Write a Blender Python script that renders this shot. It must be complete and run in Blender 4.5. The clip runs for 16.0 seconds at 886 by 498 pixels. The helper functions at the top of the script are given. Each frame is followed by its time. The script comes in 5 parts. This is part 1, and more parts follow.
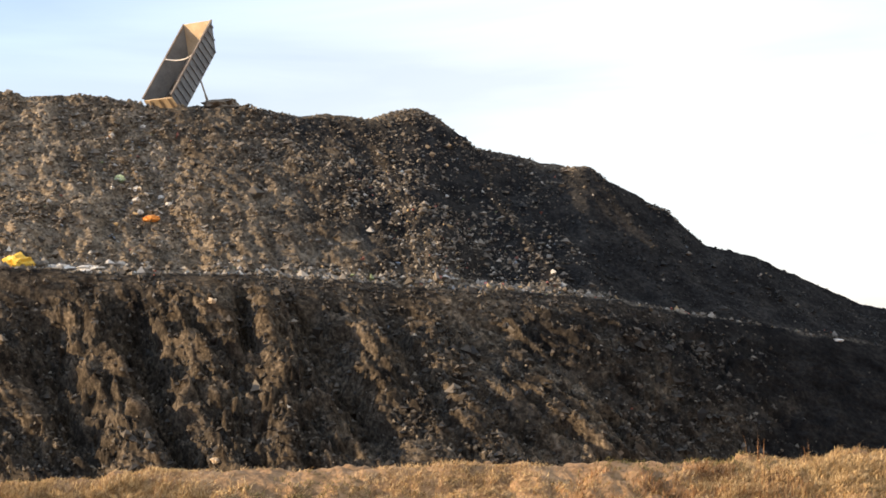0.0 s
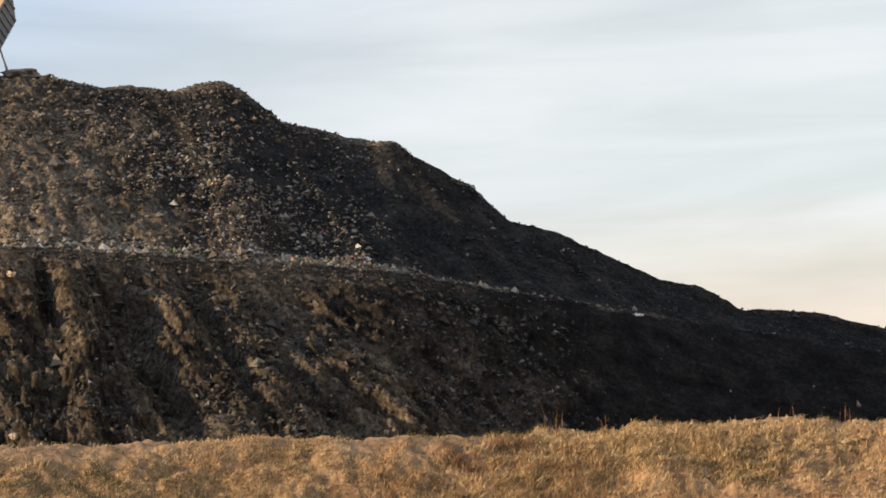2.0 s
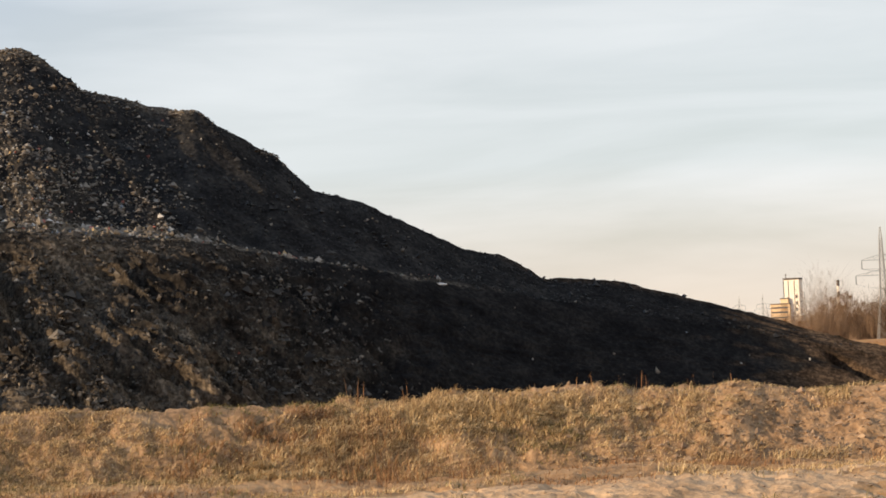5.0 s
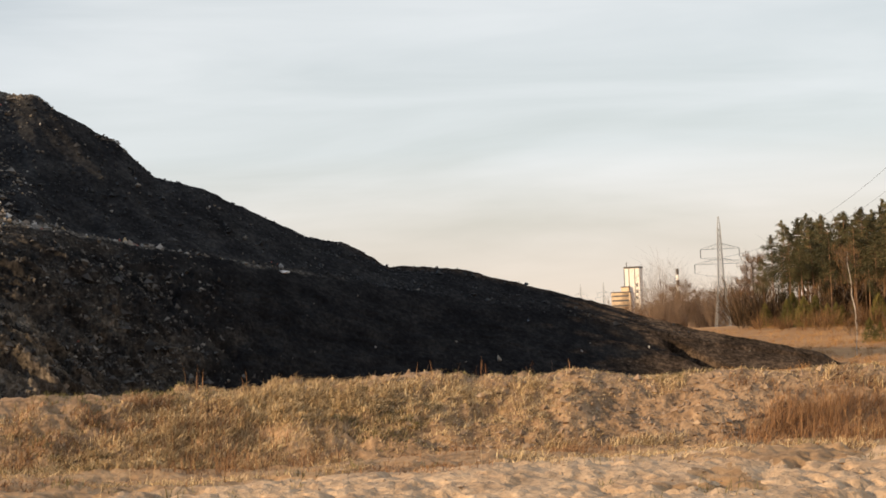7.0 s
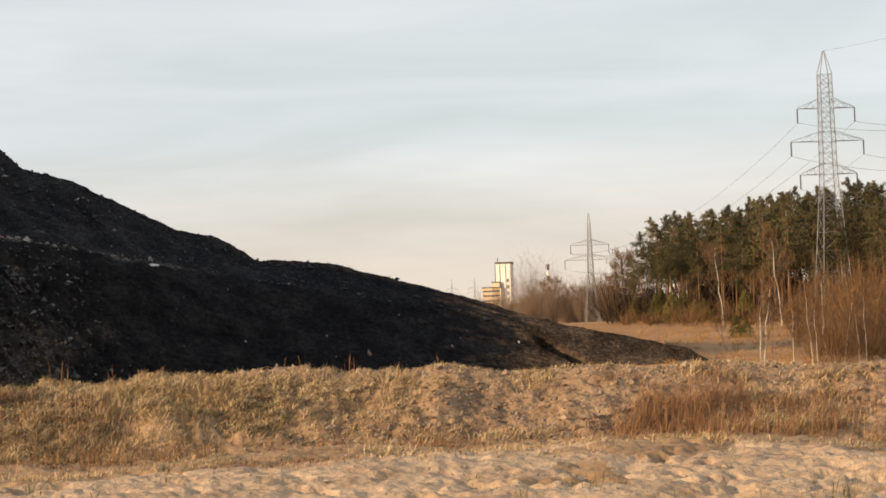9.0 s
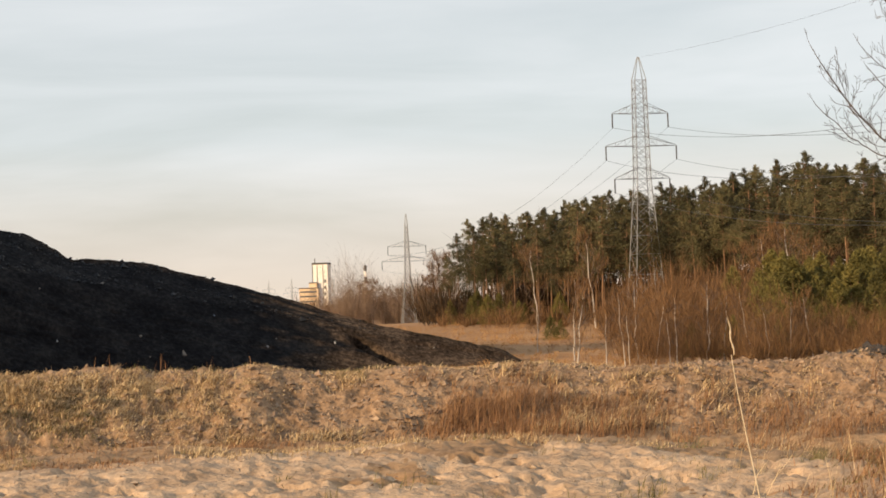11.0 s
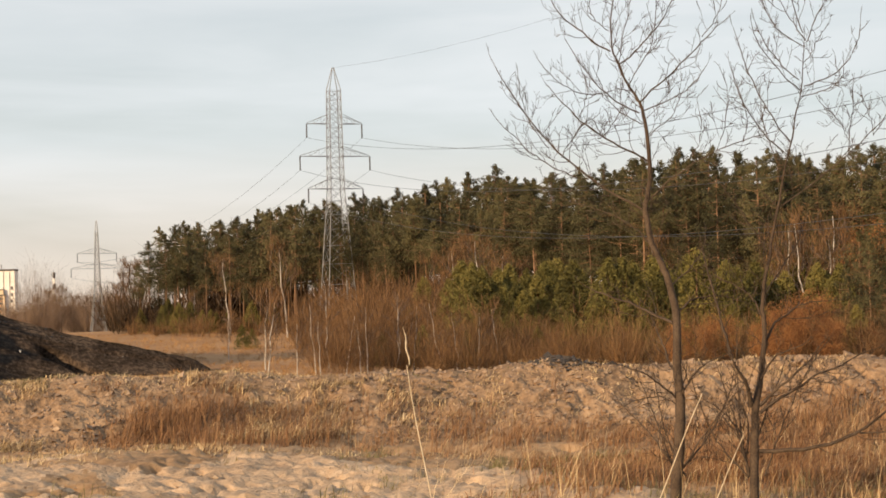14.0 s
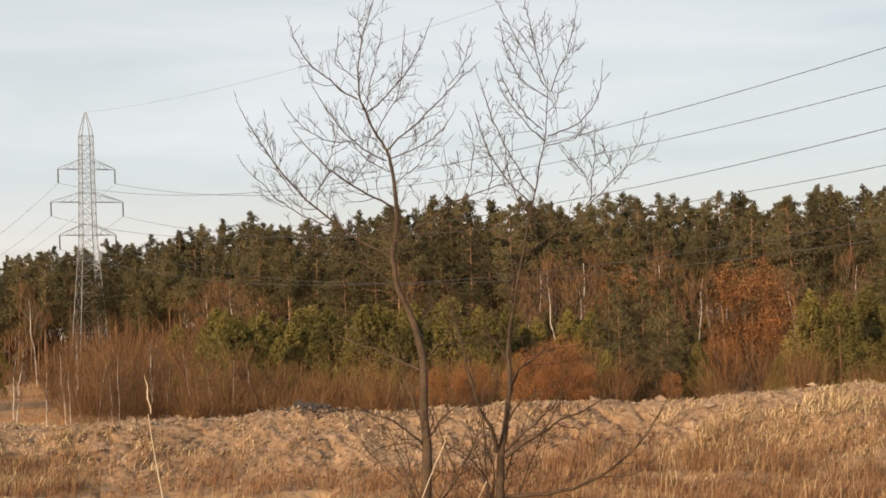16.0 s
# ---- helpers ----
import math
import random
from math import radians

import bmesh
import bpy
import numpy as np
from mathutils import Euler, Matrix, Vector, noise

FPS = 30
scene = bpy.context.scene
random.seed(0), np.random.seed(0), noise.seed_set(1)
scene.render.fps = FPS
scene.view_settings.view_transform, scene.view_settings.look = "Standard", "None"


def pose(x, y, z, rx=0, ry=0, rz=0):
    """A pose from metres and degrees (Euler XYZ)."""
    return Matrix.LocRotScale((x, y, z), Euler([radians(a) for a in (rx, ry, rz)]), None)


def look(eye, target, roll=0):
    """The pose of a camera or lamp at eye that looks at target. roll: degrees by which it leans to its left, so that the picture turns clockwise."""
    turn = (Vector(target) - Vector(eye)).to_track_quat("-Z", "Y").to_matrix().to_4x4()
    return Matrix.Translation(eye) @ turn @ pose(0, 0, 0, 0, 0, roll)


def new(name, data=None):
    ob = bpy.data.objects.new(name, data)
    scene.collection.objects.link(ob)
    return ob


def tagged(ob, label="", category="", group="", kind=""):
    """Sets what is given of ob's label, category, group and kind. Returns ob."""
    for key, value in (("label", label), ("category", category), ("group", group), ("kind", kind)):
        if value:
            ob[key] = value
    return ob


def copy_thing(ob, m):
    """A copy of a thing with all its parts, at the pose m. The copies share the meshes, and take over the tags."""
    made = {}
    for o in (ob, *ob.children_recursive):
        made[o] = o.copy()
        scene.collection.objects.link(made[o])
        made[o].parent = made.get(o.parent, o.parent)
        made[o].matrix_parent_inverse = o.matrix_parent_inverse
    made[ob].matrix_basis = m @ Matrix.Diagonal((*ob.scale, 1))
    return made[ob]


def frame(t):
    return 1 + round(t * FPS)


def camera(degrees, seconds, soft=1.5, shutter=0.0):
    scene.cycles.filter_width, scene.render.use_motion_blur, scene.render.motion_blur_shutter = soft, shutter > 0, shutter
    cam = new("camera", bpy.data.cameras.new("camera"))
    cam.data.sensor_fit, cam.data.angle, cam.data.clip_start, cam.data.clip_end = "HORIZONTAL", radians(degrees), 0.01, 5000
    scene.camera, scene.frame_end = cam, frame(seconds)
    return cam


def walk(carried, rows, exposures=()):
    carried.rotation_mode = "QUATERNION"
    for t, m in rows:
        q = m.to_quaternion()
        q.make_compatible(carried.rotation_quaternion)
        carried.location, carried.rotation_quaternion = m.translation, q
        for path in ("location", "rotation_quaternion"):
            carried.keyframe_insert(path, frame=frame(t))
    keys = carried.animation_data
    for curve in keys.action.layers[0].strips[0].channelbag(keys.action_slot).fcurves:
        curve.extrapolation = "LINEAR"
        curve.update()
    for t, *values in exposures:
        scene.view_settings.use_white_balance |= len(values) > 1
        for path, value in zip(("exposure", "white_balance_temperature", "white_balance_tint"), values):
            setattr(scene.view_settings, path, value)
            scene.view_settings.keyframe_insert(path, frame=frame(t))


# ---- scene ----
# A landfill mound behind a low earth berm, seen by somebody who turns on the spot.
# Bearings are degrees to the right of the first view; the eye stands 2 m over the sand.
EYE, REACH = 2.0, 0.6
cam = camera(25.97, 16.0, soft=1.7)
# seconds, bearing, tilt up, lean
PATH = [
    (0, -0.000, 4.635, 2.048),
    (0.5, 1.399, 4.628, 2.095),
    (1, 2.846, 4.152, 2.102),
    (1.5, 3.923, 4.053, 2.082),
    (2, 5.764, 3.659, 2.159),
    (2.5, 7.235, 3.350, 2.234),
    (3, 8.058, 3.226, 2.277),
    (3.5, 8.962, 2.926, 2.445),
    (6, 13.440, 2.219, 2.692),
    (6.5, 14.666, 1.975, 2.758),
    (7, 16.183, 1.944, 2.565),
    (7.5, 17.295, 2.296, 2.535),
    (8, 18.531, 1.803, 2.425),
    (8.5, 19.194, 1.635, 2.409),
    (11, 25.435, 1.447, 1.968),
    (11.5, 26.866, 1.273, 2.062),
    (12, 28.265, 1.470, 1.591),
    (12.5, 29.226, 1.368, 1.657),
    (13, 30.749, 1.190, 1.598),
    (13.5, 32.744, 1.250, 1.667),
    (14, 34.561, 1.448, 1.527),
    (14.5, 36.606, 1.645, 1.878),
    (15, 38.430, 2.418, 1.941),
    (15.5, 39.839, 2.442, 1.992),
    (16, 41.869, 2.640, 1.758),
]


def held(bearing, tilt, lean):
    """The camera is held at arm's length by a person who turns."""
    b = radians(bearing)
    return pose(REACH * math.sin(b), REACH * math.cos(b), EYE, 90 + tilt, 0, -bearing) @ pose(0, 0, 0, 0, 0, -lean)


walk(cam, [(t, held(b, p, r)) for t, b, p, r in PATH],
     exposures=[(0, 0.58), (1.0, 0.46), (1.5, 0.37), (2.0, 0.15), (2.5, 0.08), (3.5, 0.08), (7, 0.03), (11, 0.0), (16, 0.0)])

# ---- world and sun ----
SUN_BEARING, SUN_HEIGHT = -101.0, 15.0
world = bpy.data.worlds.new("sky")
scene.world = world
world.use_nodes = True
wn, wl = world.node_tree.nodes, world.node_tree.links
wn.clear()
w_out = wn.new("ShaderNodeOutputWorld")
w_bg = wn.new("ShaderNodeBackground")
w_bg.inputs["Strength"].default_value = 0.11
w_sky = wn.new("ShaderNodeTexSky")
w_sky.sky_type = "NISHITA"
w_sky.sun_disc = False
w_sky.sun_elevation = radians(SUN_HEIGHT)
w_sky.sun_rotation = radians(SUN_BEARING)
w_sky.dust_density = 2.0
# thin streaks of high cloud
w_co = wn.new("ShaderNodeTexCoord")
w_map = wn.new("ShaderNodeMapping")
w_map.inputs["Scale"].default_value = (2.2, 2.2, 17.0)
w_map.inputs["Rotation"].default_value = (0.05, -0.04, 0.0)
w_noise = wn.new("ShaderNodeTexNoise")
w_noise.inputs["Scale"].default_value = 1.6
w_noise.inputs["Detail"].default_value = 7.0
w_noise.inputs["Roughness"].default_value = 0.5
w_noise.inputs["Distortion"].default_value = 0.4
w_ramp = wn.new("ShaderNodeMapRange")
w_ramp.inputs["From Min"].default_value = 0.36
w_ramp.inputs["From Max"].default_value = 0.72
w_ramp.inputs["To Min"].default_value = 0.64
w_ramp.inputs["To Max"].default_value = 0.96
w_mix = wn.new("ShaderNodeMix")
w_mix.data_type = "RGBA"
# the veil is cream near the horizon and paler blue above
w_sep = wn.new("ShaderNodeSeparateXYZ")
w_veil = wn.new("ShaderNodeValToRGB")
for e, (p, c) in zip([w_veil.color_ramp.elements[0], w_veil.color_ramp.elements[1]] + [w_veil.color_ramp.elements.new(q) for q in (0.09, 0.5)],
                     ((0.0, (0.95, 0.80, 0.65, 1)), (0.20, (0.58, 0.735, 1.05, 1)), (0.085, (0.838, 0.874, 0.893, 1)), (0.50, (0.66, 0.665, 0.68, 1)))):
    e.position, e.color = p, c
# the cloud thins out towards one side, where bluer sky shows above
w_side = wn.new("ShaderNodeMapRange")
w_side.interpolation_type = "SMOOTHSTEP"
for k, v in (("From Min", -0.28), ("From Max", 0.16), ("To Min", 1.0), ("To Max", 0.0)):
    w_side.inputs[k].default_value = v
w_high = wn.new("ShaderNodeMapRange")
w_high.interpolation_type = "SMOOTHSTEP"
for k, v in (("From Min", 0.07), ("From Max", 0.24), ("To Min", 0.0), ("To Max", 1.0)):
    w_high.inputs[k].default_value = v
w_both = wn.new("ShaderNodeMath")
w_both.operation = "MULTIPLY"
w_blue = wn.new("ShaderNodeMix")
w_blue.data_type = "RGBA"
w_blue.inputs["B"].default_value = (0.42, 0.575, 0.83, 1)
w_lift = wn.new("ShaderNodeVectorMath")
w_lift.operation = "SCALE"
w_lift.inputs["Scale"].default_value = 9.3
wl.new(w_co.outputs["Generated"], w_sep.inputs["Vector"])
wl.new(w_sep.outputs["Z"], w_veil.inputs["Fac"])
wl.new(w_sep.outputs["X"], w_side.inputs["Value"])
wl.new(w_sep.outputs["Z"], w_high.inputs["Value"])
wl.new(w_side.outputs["Result"], w_both.inputs[0])
wl.new(w_high.outputs["Result"], w_both.inputs[1])
wl.new(w_both.outputs[0], w_blue.inputs["Factor"])
wl.new(w_veil.outputs["Color"], w_blue.inputs["A"])
wl.new(w_blue.outputs["Result"], w_lift.inputs[0])
wl.new(w_lift.outputs["Vector"], w_mix.inputs["B"])
wl.new(w_co.outputs["Generated"], w_map.inputs["Vector"])
wl.new(w_map.outputs["Vector"], w_noise.inputs["Vector"])
wl.new(w_noise.outputs["Fac"], w_ramp.inputs["Value"])
wl.new(w_ramp.outputs["Result"], w_mix.inputs["Factor"])
wl.new(w_sky.outputs["Color"], w_mix.inputs["A"])
wl.new(w_mix.outputs["Result"], w_bg.inputs["Color"])
wl.new(w_bg.outputs["Background"], w_out.inputs["Surface"])


def polar(bearing, distance, z=0.0):
    b = radians(bearing)
    return Vector((distance * math.sin(b), distance * math.cos(b), z))


sun = new("sun", bpy.data.lights.new("sun", "SUN"))
sun.data.energy = 6.0
sun.data.angle = radians(0.6)
sun.data.color = (1.0, 0.73, 0.45)
sun.matrix_world = look(polar(SUN_BEARING, 100, 100 * math.tan(radians(SUN_HEIGHT))), (0, 0, 0))


# ---- materials ----
def material(name, colours, scale=1.0, rough=0.9, bump=0.3, fine=12.0, metal=0.0, spread=0.0, island=0.0, spec=0.3, stops=None, vector=None):
    """Noise at two scales runs through the colours; bump gives the grain; spread and island vary pieces by chance."""
    m = bpy.data.materials.new(name)
    m.use_nodes = True
    n, l = m.node_tree.nodes, m.node_tree.links
    b = n["Principled BSDF"]
    b.inputs["Roughness"].default_value = rough
    b.inputs["Metallic"].default_value = metal
    b.inputs["Specular IOR Level"].default_value = spec
    co = n.new("ShaderNodeTexCoord")
    src = co.outputs["Object"]
    if vector:
        mp = n.new("ShaderNodeMapping")
        mp.inputs["Scale"].default_value = vector
        l.new(src, mp.inputs["Vector"])
        src = mp.outputs["Vector"]
    big, small = n.new("ShaderNodeTexNoise"), n.new("ShaderNodeTexNoise")
    big.inputs["Scale"].default_value, big.inputs["Detail"].default_value = scale, 6
    small.inputs["Scale"].default_value, small.inputs["Detail"].default_value = scale * fine, 5
    for t in (big, small):
        l.new(src, t.inputs["Vector"])
    mix = n.new("ShaderNodeMath")
    mix.operation = "MULTIPLY_ADD"
    l.new(small.outputs["Fac"], mix.inputs[0])
    mix.inputs[1].default_value = 0.5
    half = n.new("ShaderNodeMath")
    half.operation = "MULTIPLY"
    half.inputs[1].default_value = 0.5
    l.new(big.outputs["Fac"], half.inputs[0])
    l.new(half.outputs[0], mix.inputs[2])
    value = mix.outputs[0]
    if spread or island:
        chance = n.new("ShaderNodeObjectInfo").outputs["Random"] if spread else n.new("ShaderNodeNewGeometry").outputs["Random Per Island"]
        add = n.new("ShaderNodeMath")
        add.operation = "MULTIPLY_ADD"
        l.new(chance, add.inputs[0])
        add.inputs[1].default_value = spread or island
        off = n.new("ShaderNodeMath")
        off.operation = "SUBTRACT"
        off.inputs[1].default_value = 0.5 * (spread or island)
        l.new(value, off.inputs[0])
        l.new(off.outputs[0], add.inputs[2])
        value = add.outputs[0]
    ramp = n.new("ShaderNodeValToRGB")
    while len(ramp.color_ramp.elements) < len(colours):
        ramp.color_ramp.elements.new(0.5)
    for i, (e, c) in enumerate(zip(ramp.color_ramp.elements, colours)):
        e.position = stops[i] if stops else 0.32 + 0.36 * i / max(1, len(colours) - 1)
        e.color = (*c, 1)
    l.new(value, ramp.inputs["Fac"])
    l.new(ramp.outputs["Color"], b.inputs["Base Color"])
    if bump:
        bp = n.new("ShaderNodeBump")
        bp.inputs["Strength"].default_value = bump
        bp.inputs["Distance"].default_value = 0.6 / scale / fine
        l.new(small.outputs["Fac"], bp.inputs["Height"])
        l.new(bp.outputs["Normal"], b.inputs["Normal"])
    return m


SAND = material("sand", [(0.28, 0.178, 0.098), (0.45, 0.302, 0.176), (0.56, 0.398, 0.25)], 0.9, bump=0.8, fine=9)
STRAW_SOIL = material("straw_soil", [(0.16, 0.092, 0.044), (0.31, 0.188, 0.092), (0.43, 0.28, 0.148)], 0.7, bump=0.5, fine=10)
FIELD = material("field", [(0.20, 0.098, 0.034), (0.36, 0.185, 0.068), (0.45, 0.25, 0.098)], 0.06, bump=0.3, fine=14)
BERM = material("berm_earth", [(0.13, 0.076, 0.038), (0.285, 0.177, 0.094), (0.42, 0.28, 0.160)], 1.1, bump=1.0, fine=9)
NEEDLES = material("pine_needles", [(0.033, 0.031, 0.013), (0.078, 0.069, 0.029), (0.148, 0.127, 0.054)], 0.25, bump=0, spread=0.22)
NEEDLES_YOUNG = material("young_pine_needles", [(0.056, 0.050, 0.013), (0.132, 0.112, 0.028), (0.23, 0.18, 0.048)], 0.4, bump=0, spread=0.2)
PINE_BARK = material("pine_bark", [(0.08, 0.048, 0.028), (0.19, 0.108, 0.057), (0.29, 0.172, 0.095)], 1.2, bump=0.4, spread=0.2, vector=(1, 1, 0.3))
BIRCH_BARK = material("birch_bark", [(0.10, 0.08, 0.065), (0.38, 0.33, 0.27), (0.54, 0.48, 0.41)], 2.0, bump=0.3, stops=[0.34, 0.44, 0.6])
BIRCH_TWIG = material("birch_twigs", [(0.07, 0.045, 0.03), (0.14, 0.10, 0.072), (0.27, 0.21, 0.165)], 1.5, bump=0)
BRUSH = material("bare_brush", [(0.072, 0.037, 0.015), (0.145, 0.077, 0.031), (0.23, 0.125, 0.052)], 0.4, bump=0, island=0.3)
RUST_LEAF = material("rust_oak_leaves", [(0.115, 0.047, 0.016), (0.23, 0.10, 0.033), (0.33, 0.155, 0.055)], 0.7, bump=0, island=0.4)
GREY_BARK = material("grey_bark", [(0.030, 0.020, 0.013), (0.072, 0.048, 0.030), (0.125, 0.086, 0.055)], 5.0, bump=0.4)
DRY_GRASS = material("dry_grass", [(0.25, 0.162, 0.076), (0.47, 0.33, 0.168), (0.63, 0.48, 0.275)], 0.6, bump=0, island=0.4)
RED_GRASS = material("reddish_dry_grass", [(0.13, 0.060, 0.026), (0.23, 0.118, 0.052), (0.33, 0.19, 0.092)], 0.8, bump=0, island=0.35)
GREEN_GRASS = material("green_grass", [(0.085, 0.08, 0.028), (0.155, 0.13, 0.052), (0.25, 0.195, 0.09)], 0.8, bump=0, island=0.35)
STEEL = material("galvanised_steel", [(0.17, 0.17, 0.17), (0.24, 0.24, 0.235), (0.30, 0.30, 0.295)], 0.8, rough=0.6, bump=0, metal=0.3)
WIRE = material("aluminium_wire", [(0.05, 0.05, 0.05), (0.08, 0.08, 0.08)], 0.5, rough=0.6, bump=0)
INSULATOR = material("brown_porcelain", [(0.03, 0.025, 0.022), (0.06, 0.05, 0.045)], 2.0, rough=0.4, bump=0)


# ---- geometry helpers ----
def table(values):
    """A smooth function through (key, value) pairs."""
    k, v = np.array([a for a, _ in values], float), np.array([b for _, b in values], float)
    return lambda q: np.interp(q, k, v)


LATTICE = np.random.RandomState(7).rand(256, 256)


def lattice_noise(x, y):
    """Smooth value noise in 0..1 on arrays."""
    xi, yi = np.floor(x).astype(int), np.floor(y).astype(int)
    u, v = x - xi, y - yi
    u, v = u * u * (3 - 2 * u), v * v * (3 - 2 * v)
    g = lambda i, j: LATTICE[i & 255, j & 255]
    return (g(xi, yi) * (1 - u) + g(xi + 1, yi) * u) * (1 - v) + (g(xi, yi + 1) * (1 - u) + g(xi + 1, yi + 1) * u) * v


def fbm(x, y, octaves=4, gain=0.5):
    """Noise about zero, roughly -1..1."""
    total, amp, out = 0.0, 1.0, np.zeros_like(np.asarray(x, float) + np.asarray(y, float))
    for o in range(octaves):
        out = out + amp * (lattice_noise(x * 2 ** o + 17.3 * o, y * 2 ** o + 9.1 * o) * 2 - 1)
        total += amp
        amp *= gain
    return out / total


def step(e0, e1, v):
    q = np.clip((v - e0) / (e1 - e0), 0, 1)
    return q * q * (3 - 2 * q)


def mesh_of(name, verts, faces, mats, slots=None, smooth=True):
    """A mesh from arrays of corners and of faces of one size."""
    verts, faces = np.asarray(verts, np.float32), np.asarray(faces, np.int32)
    me = bpy.data.meshes.new(name)
    n, k = faces.shape
    me.vertices.add(len(verts))
    me.vertices.foreach_set("co", verts.ravel())
    me.loops.add(n * k)
    me.loops.foreach_set("vertex_index", faces.ravel())
    me.polygons.add(n)
    me.polygons.foreach_set("loop_start", np.arange(n, dtype=np.int32) * k)
    me.polygons.foreach_set("loop_total", np.full(n, k, np.int32))
    if slots is not None:
        me.polygons.foreach_set("material_index", np.asarray(slots, np.int32))
    me.update(calc_edges=True)
    me.polygons.foreach_set("use_smooth", np.full(n, smooth, bool))
    for m in mats if isinstance(mats, (list, tuple)) else [mats]:
        me.materials.append(m)
    return me


def grid_faces(rows, cols):
    i = np.arange(rows * cols).reshape(rows, cols)
    return np.stack([i[:-1, :-1], i[:-1, 1:], i[1:, 1:], i[1:, :-1]], -1).reshape(-1, 4)


def sheet(name, bearings, distances, height, mats, pick=None):
    """A polar sheet: height(b, r) on the grid; pick(b, r, z) gives each face its material."""
    B, R = np.meshgrid(bearings, distances)
    Z = height(B, R)
    a = np.radians(B)
    V = np.stack([R * np.sin(a), R * np.cos(a), Z], -1).reshape(-1, 3)
    F = grid_faces(len(distances), len(bearings))[:, ::-1]
    slots = None
    if pick is not None:
        c = lambda q: q[:-1, :-1].ravel()
        slots = pick(c(B), c(R), c(Z))
    return new(name, mesh_of(name, V, F, mats, slots))


def part(name, mesh, parent=None, label=""):
    """Links a mesh as one object under a thing or under a part."""
    ob = new(name, mesh)
    if parent is not None:
        ob.parent = parent
    return tagged(ob, label) if label else ob


def tube_arrays(points, radii, sides=5):
    """A tapered tube along points: corners and quads."""
    P = np.asarray(points, float)
    n = len(P)
    T = np.gradient(P, axis=0)
    T /= np.linalg.norm(T, axis=1)[:, None] + 1e-9
    ref = np.where(np.abs(T[:, 2:3]) > 0.9, [[1.0, 0, 0]], [[0, 0, 1.0]])
    U = np.cross(T, ref)
    U /= np.linalg.norm(U, axis=1)[:, None] + 1e-9
    W = np.cross(T, U)
    a = np.linspace(0, 2 * np.pi, sides, endpoint=False)
    ring = np.cos(a)[None, :, None] * U[:, None] + np.sin(a)[None, :, None] * W[:, None]
    V = (P[:, None] + ring * np.asarray(radii, float)[:, None, None]).reshape(-1, 3)
    i = np.arange(n * sides).reshape(n, sides)
    j = np.roll(i, -1, axis=1)
    return V, np.stack([i[:-1], j[:-1], j[1:], i[1:]], -1).reshape(-1, 4)


def joined(name, pieces, mats, smooth=True):
    """One mesh of several pieces; boxes and square bars stay flat-faced."""
    V, F, S, at = [], [], [], 0
    for k, (v, f) in enumerate(pieces):
        V.append(v)
        F.append(f + at)
        S.append(np.full(len(f), smooth and len(v) != 8))
        at += len(v)
    me = mesh_of(name, np.concatenate(V), np.concatenate(F), mats)
    me.polygons.foreach_set("use_smooth", np.concatenate(S))
    return me


def box_arrays(size, at=(0, 0, 0), turn=None):
    s = np.array(size) / 2
    V = np.array([(x, y, z) for x in (-1, 1) for y in (-1, 1) for z in (-1, 1)]) * s
    if turn is not None:
        V = V @ np.array(turn.to_3x3()).T
    F = np.array([(0, 1, 3, 2), (4, 6, 7, 5), (0, 4, 5, 1), (2, 3, 7, 6), (0, 2, 6, 4), (1, 5, 7, 3)])
    return V + np.array(at), F


def beam_arrays(a, b, width):
    """A square bar from a to b."""
    return tube_arrays([a, b], [width * 0.7, width * 0.7], 4)


def shard_arrays(rng, centres, size, flat=0.35):
    """A small triangle leaf at each centre, turned by chance: corners and triangles."""
    n = len(centres)
    a, b = rng.normal(size=(n, 3)), rng.normal(size=(n, 3))
    a /= np.linalg.norm(a, axis=1)[:, None]
    b -= (a * b).sum(1)[:, None] * a
    b /= np.linalg.norm(b, axis=1)[:, None]
    s = (size * rng.uniform(0.6, 1.3, n))[:, None]
    V = np.stack([centres + a * s, centres - a * s * 0.5 + b * s * flat, centres - a * s * 0.5 - b * s * flat], 1).reshape(-1, 3)
    return V, np.arange(3 * n).reshape(n, 3)


def blade_arrays(rng, feet, length, width, lean=0.5, drift=(0, 0)):
    """Bent grass blades or twigs: each a narrow strip of two quads drawn to a point, as triangles."""
    n = len(feet)
    d = rng.uniform(0, 2 * np.pi, n)
    out = np.stack([np.cos(d) + drift[0], np.sin(d) + drift[1], np.zeros(n)], 1)
    w = rng.uniform(0, 2 * np.pi, n)
    side = np.stack([np.cos(w), np.sin(w), np.zeros(n)], 1)
    h = (np.asarray(length) * rng.uniform(0.55, 1.25, n))[:, None]
    k = (lean * rng.uniform(0.1, 1.2, n))[:, None]
    wd = width * rng.uniform(0.6, 1.3, n)[:, None]
    up = np.array([[0, 0, 1.0]])
    mid = feet + up * h * 0.55 + out * h * k * 0.3
    tip = feet + up * h * (1 - 0.35 * k) + out * h * k * 0.9
    V = np.stack([feet - side * wd, feet + side * wd, mid - side * wd * 0.8, mid + side * wd * 0.8, tip], 1).reshape(-1, 3)
    i = 5 * np.arange(n)[:, None]
    F = np.concatenate([i + [0, 1, 3], i + [0, 3, 2], i + [2, 3, 4]], 1).reshape(-1, 3)
    return V, F


# ---- ground ----
def land(r):
    """The lie of the land: sand by the road, a lower field behind the berm, flat country beyond."""
    z = -3.3 * step(33, 58, r) + 0.7 * step(140, 320, r) - 2.4 * step(320, 560, r)
    return z + 0.35 * (1 - step(3, 11, r))


